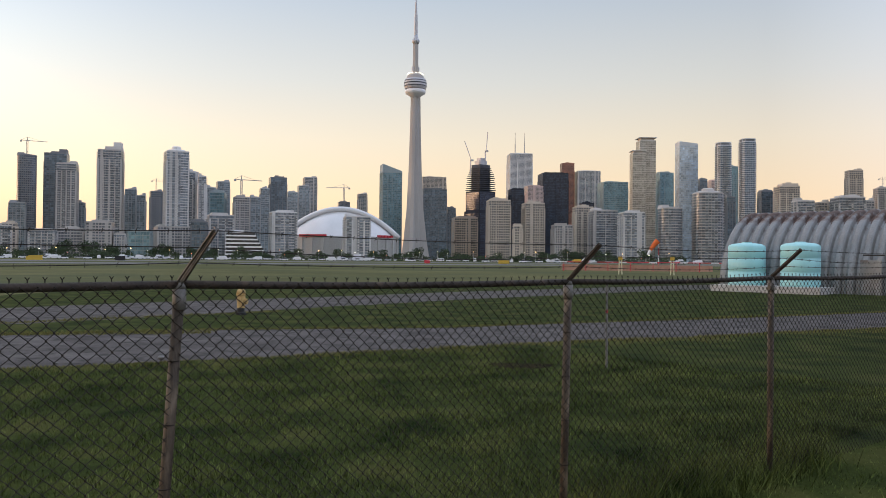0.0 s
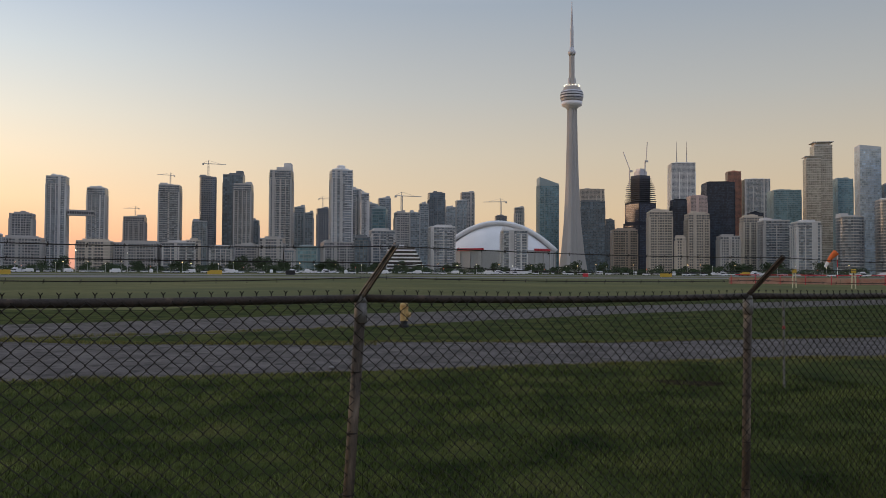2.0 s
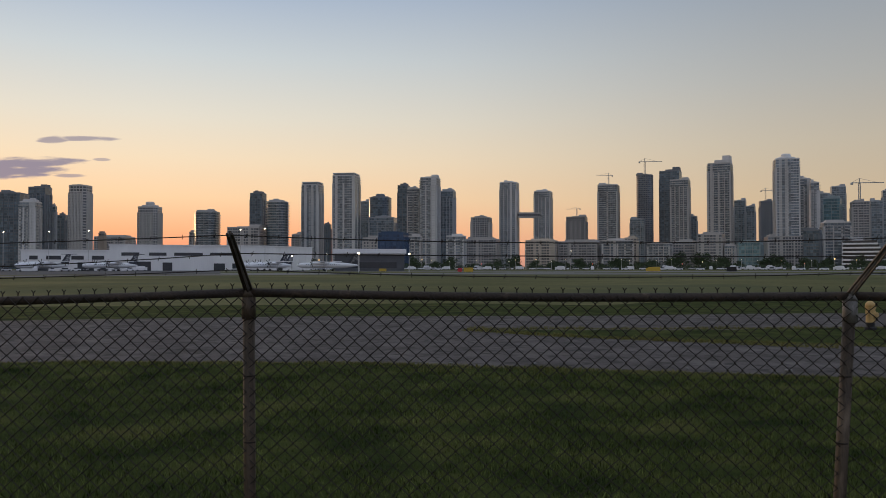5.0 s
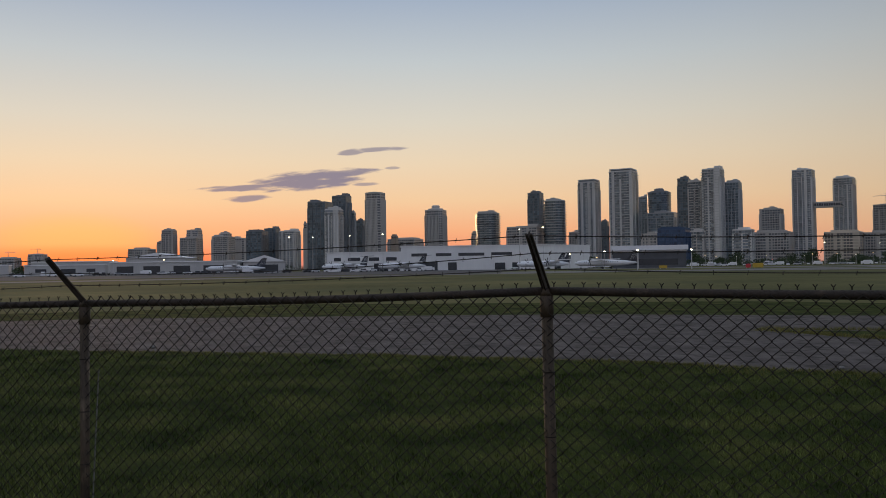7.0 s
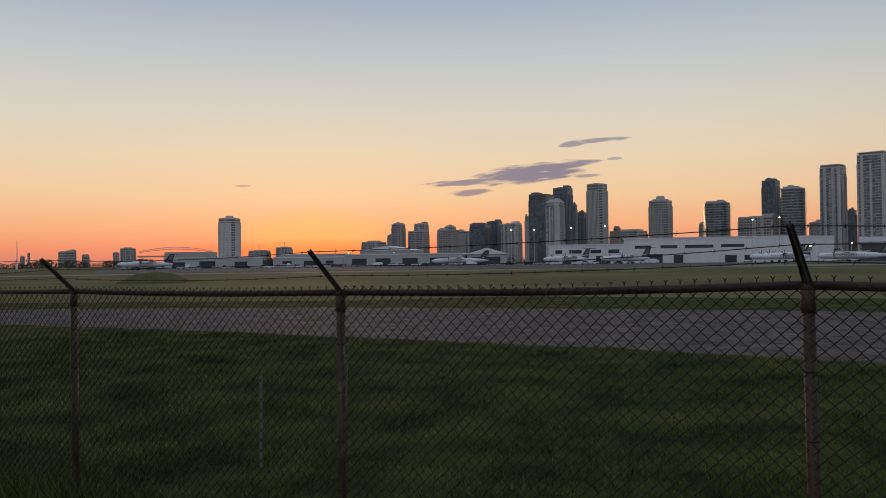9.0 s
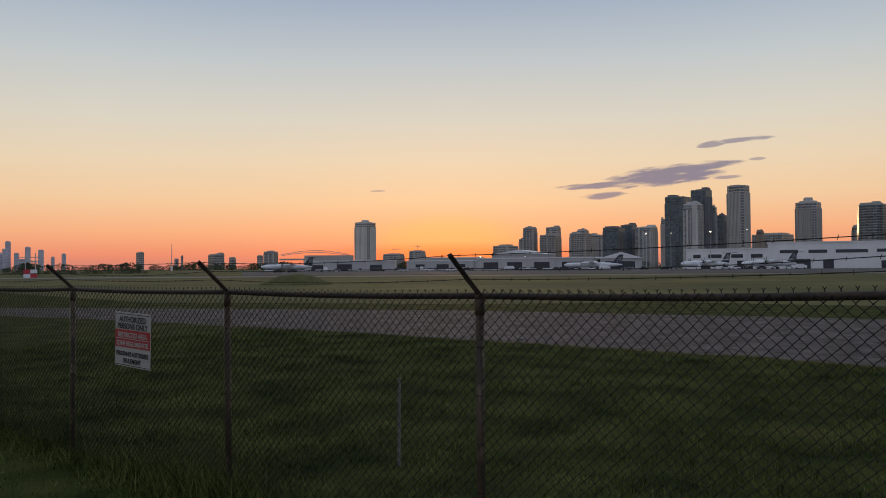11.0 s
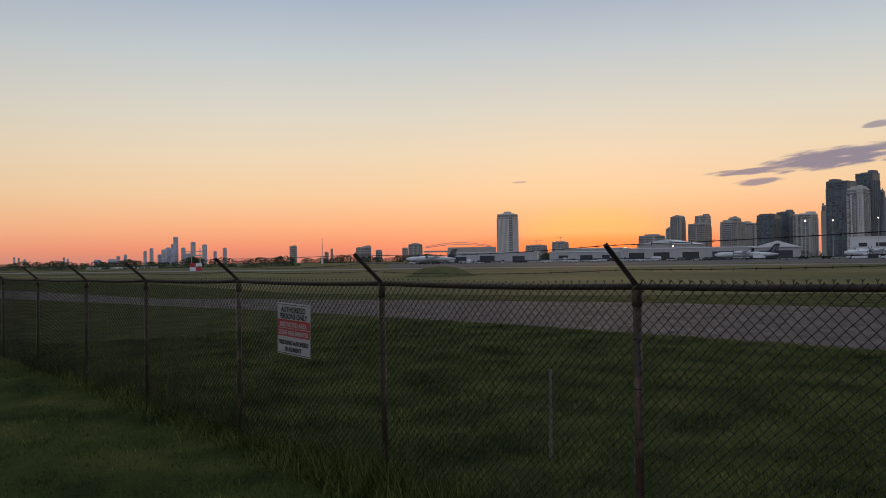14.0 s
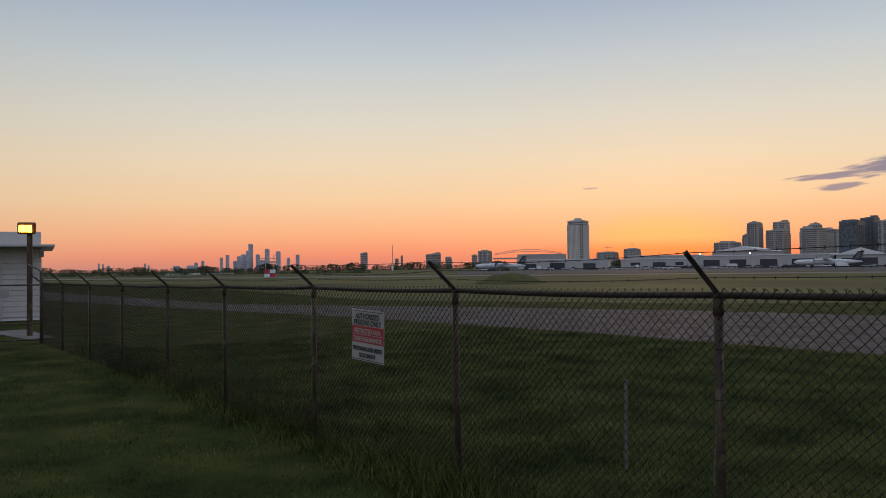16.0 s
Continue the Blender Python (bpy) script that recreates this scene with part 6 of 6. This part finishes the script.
# scraps and stones by the asphalt edge
g = np.random.default_rng(5)
for k, (x, y, s) in enumerate(((-22.0, 3.9, 0.12), (-13.2, 11.3, 0.07), (-9.6, 13.5, 0.08), (-5.4, 15.6, 0.10), (-17.5, 7.3, 0.06), (-11.0, 12.6, 0.05), (-7.0, 14.8, 0.05))):
    rk = thing("stone", "pale stone lying at the asphalt edge", "stone", pose(x, y, 0.01, 0, 0, k * 50), "loose stones")
    s *= 0.65
    bm = bmesh.new()
    bmesh.ops.create_icosphere(bm, subdivisions=2, radius=s, matrix=Matrix.Diagonal((1.3, 1, 0.6, 1)))
    for v in bm.verts:
        v.co *= 1 + 0.25 * noise.noise(v.co * 14 + Vector((k, 0, 0)))
    bmesh.ops.translate(bm, verts=bm.verts, vec=(0, 0, s * 0.4))
    part("lump", bm, M_STAKE, rk)
# flat patch of earth; the hollow's shade is put into its dark colour
bm = bmesh.new()
outline(bm, [(1.35 + (0.55 + 0.12 * math.sin(3 * t)) * math.cos(t), 15.0 + (0.42 + 0.1 * math.cos(2 * t)) * math.sin(t)) for t in np.linspace(0, 6.28, 19)[:-1]], 0.03)
tagged(part("ground_bare_shaded_patch", bm, M_SHADED_DIRT), "small patch of bare earth in the lawn, darkened as a shaded hollow", "ground", kind="structure")

# ---- corner gate, lamp and shed at the west end ----
cp = thing("corner_gate", "tall steel corner post and mesh gate at the fence end", "gate", pose(-21.35, -15.1, 0, 0, 0, 125))
bm = bmesh.new()
rod(bm, (0, 0, 0), (0, 0, 2.0), 0.05, 12)
part("post", bm, M_POST, cp, smooth=True)
bm = bmesh.new()
tube(bm, [(0, 0, 1.98), (-0.08, 0, 2.05), (-0.36, 0, 2.2)], 0.025, 8)
part("arm", bm, M_CAP, cp)
for z in (1.62, 0.55, 0.1):
    bm = bmesh.new()
    rod(bm, (0, 0, z), (-4.2, 0, z), 0.022, 8)
    part("rail", bm, M_POST, cp)
for x in (-1.35, -2.8, -4.2):
    bm = bmesh.new()
    rod(bm, (x, 0, 0), (x, 0, 1.75), 0.03, 10)
    part("upright", bm, M_POST, cp)
V4 = []
for s in (-1, 1):
    for j in range(-24, 60):
        u0 = -j * 0.0735
        for v0, v1 in ((0.1, 1.62),):
            xa, xb = u0 - s * v0, u0 - s * v1
            lo, hi = min(xa, xb), max(xa, xb)
            if lo > -4.2 and hi < 0:
                V4.append(np.array([(xa - 0.002, -0.01, v0), (xa + 0.002, -0.01, v0), (xb + 0.002, -0.01, v1), (xb - 0.002, -0.01, v1)]))
quads("mesh_fabric", np.concatenate(V4), M_WIRE, cp, "diamond wire fabric", "stuff")
bm = bmesh.new()
box(bm, -0.95, -0.05, 1.28, 0.3, 0.01, 0.22)
part("plate", bm, M_SIGNW, cp, "small white notice plate")
pv = [(-24.9, -19.6), (-22.2, -16.2), (-22.9, -15.7), (-26, -19)]
bm = bmesh.new()
outline(bm, pv, 0.03)
tagged(part("pavement", bm, M_RUNWAY), "pale concrete path strip beside the gate", "pavement", kind="structure")
M_SHED = mat("shed_paint", (0.52, 0.50, 0.48), (0.62, 0.60, 0.58), 1.5, 0.7)
sh = thing("shed", "white clapboard shed with a flat overhanging roof", "shed", pose(-31.5, -22.2, 0, 0, 0, 125))
bm = bmesh.new()
box(bm, -4.5, 3, 0, 9, 6, 3.05)
part("wall", bm, M_WHITE, sh)
for k in range(13):
    bm = bmesh.new()
    box(bm, -4.5, -0.03, 0.15 + 0.22 * k, 9.04, 0.05, 0.2, bevel=0.01)
    part("board", bm, M_SHED, sh)
bm = bmesh.new()
box(bm, -4.5, 2.6, 3.0, 10.0, 7.6, 0.1, bevel=0.02)
part("eave", bm, M_CLAD2, sh, "thin dark overhanging eave")
bm = bmesh.new()
box(bm, -4.5, 3, 3.1, 9.0, 6, 0.55, bevel=0.03)
part("parapet", bm, M_SHED, sh)
bm = bmesh.new()
box(bm, -1.9, -0.07, 0, 0.95, 0.08, 2.05, bevel=0.01)
door = part("door", bm, M_CLAD2, sh, "dark closed door")
bm = bmesh.new()
rod(bm, (-1.55, -0.16, 1.0), (-1.55, -0.1, 1.0), 0.04, 8)
part("handle", bm, M_STEEL, door)
bm = bmesh.new()
box(bm, 0.02, -0.1, 2.6, 0.18, 0.2, 0.28, bevel=0.03)
part("wall_lamp", bm, M_CLAD2, sh)
fl = thing("floodlight", "lit orange floodlight on a square steel pole", "lamp", pose(-23.5, -17.0, 0, 0, 0, 125))
bm = bmesh.new()
box(bm, 0, 0, 0, 0.16, 0.16, 3.2, bevel=0.01)
part("pole", bm, M_POST, fl)
bm = bmesh.new()
box(bm, -0.08, -0.05, 3.15, 0.52, 0.26, 0.36, bevel=0.05)
head = part("housing", bm, mat("lamp_housing", (0.30, 0.10, 0.02), (0.2, 0.07, 0.02), 5, 0.6), fl)
bm = bmesh.new()
box(bm, -0.12, -0.19, 3.2, 0.36, 0.03, 0.22, bevel=0.012)
part("lens", bm, mat("lamp_lens", (0.9, 0.6, 0.1), None, 1, 0.4, emit=(1.0, 0.55, 0.06, 6)), head, "glowing amber lens")

# ---- grass ----
def blades(name, label, n, place, h0, h1, w, seed):
    g = np.random.default_rng(seed)
    x, y = place(g, n)
    n = len(x)
    a = g.uniform(0, 6.283, n)
    clump = 0.55 + 0.9 * (0.5 + 0.5 * np.sin(x * 2.1 + 1.7 * np.sin(y * 1.3)) * np.sin(y * 2.7 + 1.1 * np.sin(x * 1.9)))
    h = g.uniform(h0, h1, n) * clump
    lean = h * g.uniform(0.2, 0.9, n)
    b = g.uniform(0, 6.283, n)
    e = np.stack([np.cos(a), np.sin(a), 0 * a], 1) * (w * g.uniform(0.6, 1.4, n))[:, None]
    base = np.stack([x, y, 0 * x], 1)
    tip = base + np.stack([np.cos(b) * lean, np.sin(b) * lean, h], 1)
    return tagged(quads(name, np.stack([base - e, base + e, tip], 1), M_BLADE, n=3), label, "grass", kind="stuff")


def over_lawn(g, n):
    """The airfield side of the fence, denser near it."""
    u = g.uniform(-24, 12, n)
    v = g.random(n) ** 1.5 * 13
    x = -5.41 + 0.745 * u + -0.667 * v + 4
    y = 0.41 + 0.667 * u + 0.745 * v + 3.6
    keep = y < np.interp(x, xs[::-1], ys[::-1]) - g.uniform(0.0, 0.25, n)
    return x[keep], y[keep]


def near_side(g, n):
    u = g.uniform(-19, 15, n)
    v = g.random(n) ** 1.2 * 5.2
    return -5.41 + 0.735 * u + 0.68 * v, 0.41 + 0.68 * u - 0.735 * v


def at_foot(g, n):
    u = g.uniform(-19, 12, n)
    v = g.normal(0.12, 0.2, n)
    return -5.41 + 0.745 * u + 0.667 * v, 0.41 + 0.667 * u - 0.745 * v


blades("lawn_grass", "short rough green grass inside the airfield fence", 440000, over_lawn, 0.02, 0.08, 0.006, 21)
def tip_fringe(g, n):
    """Dry grass round the narrow end of the island."""
    t = g.random(n)
    s = g.random(n) < 0.5
    x = -16.5 + 10.5 * t
    y = np.where(s, 19.65 + 0.0 * t + 2.3 * np.maximum(0, t - 0.35), 19.9 + 9.6 * t) + g.normal(0, 0.18, n)
    return x, y


def lawn_fringe(g, n):
    """Worn dry grass where the lawn and the island meet the asphalt."""
    x = g.uniform(-22, 16, n)
    patch = 0.35 + 0.5 * np.abs(np.sin(x * 1.7) * np.sin(x * 0.61 + 1))
    y = np.interp(x, xs[::-1], ys[::-1]) - np.abs(g.normal(0, 1, n)) * patch + 0.12
    lx, ly = zip(*isl_low)
    x2 = g.uniform(-15, 30, n // 2)
    y2 = np.interp(x2, lx, ly) + np.abs(g.normal(0, 0.25, n // 2)) - 0.1
    return np.concatenate([x, x2]), np.concatenate([y, y2])


dry = blades("dry_fringe", "dry yellowish grass fringe along the asphalt", 5200, tip_fringe, 0.03, 0.11, 0.010, 24)
dry.data.materials[0] = mat("dry_blade", (0.11, 0.11, 0.032), (0.19, 0.17, 0.06), 0.6, 0.8, island=0.4, spec=0.04)
worn = blades("worn_fringe", "thin worn grass along the asphalt edge", 26000, lawn_fringe, 0.02, 0.07, 0.008, 26)
worn.data.materials[0] = dry.data.materials[0]
blades("verge_grass", "dark mown grass outside the fence", 110000, near_side, 0.015, 0.055, 0.005, 22)
blades("fence_weeds", "taller unmown grass and weeds at the fence foot", 52000, at_foot, 0.07, 0.28, 0.005, 23)
# pale seed heads by a post
wd = thing("weed", "dry pale flowering weed at the foot of a post", "weed", pose(0.98, 5.35, 0))
r5 = random.Random(3)
for k in range(9):
    bm = bmesh.new()
    tip = Vector((r5.uniform(-0.16, 0.22), r5.uniform(-0.1, 0.1), r5.uniform(0.15, 0.36)))
    tube(bm, [(0, 0, 0), tip * 0.5 + Vector((0.02, 0, 0.02)), tip], 0.003, 4)
    stem = part("stem", bm, M_BLADE, wd)
    bm = bmesh.new()
    for q in range(5):
        bmesh.ops.create_icosphere(bm, subdivisions=1, radius=0.012, matrix=Matrix.Translation(tip + Vector((r5.gauss(0, 0.014), r5.gauss(0, 0.014), r5.gauss(0, 0.02)))))
    part("seed_head", bm, M_CONCRETE, stem, "pale dry seed head")
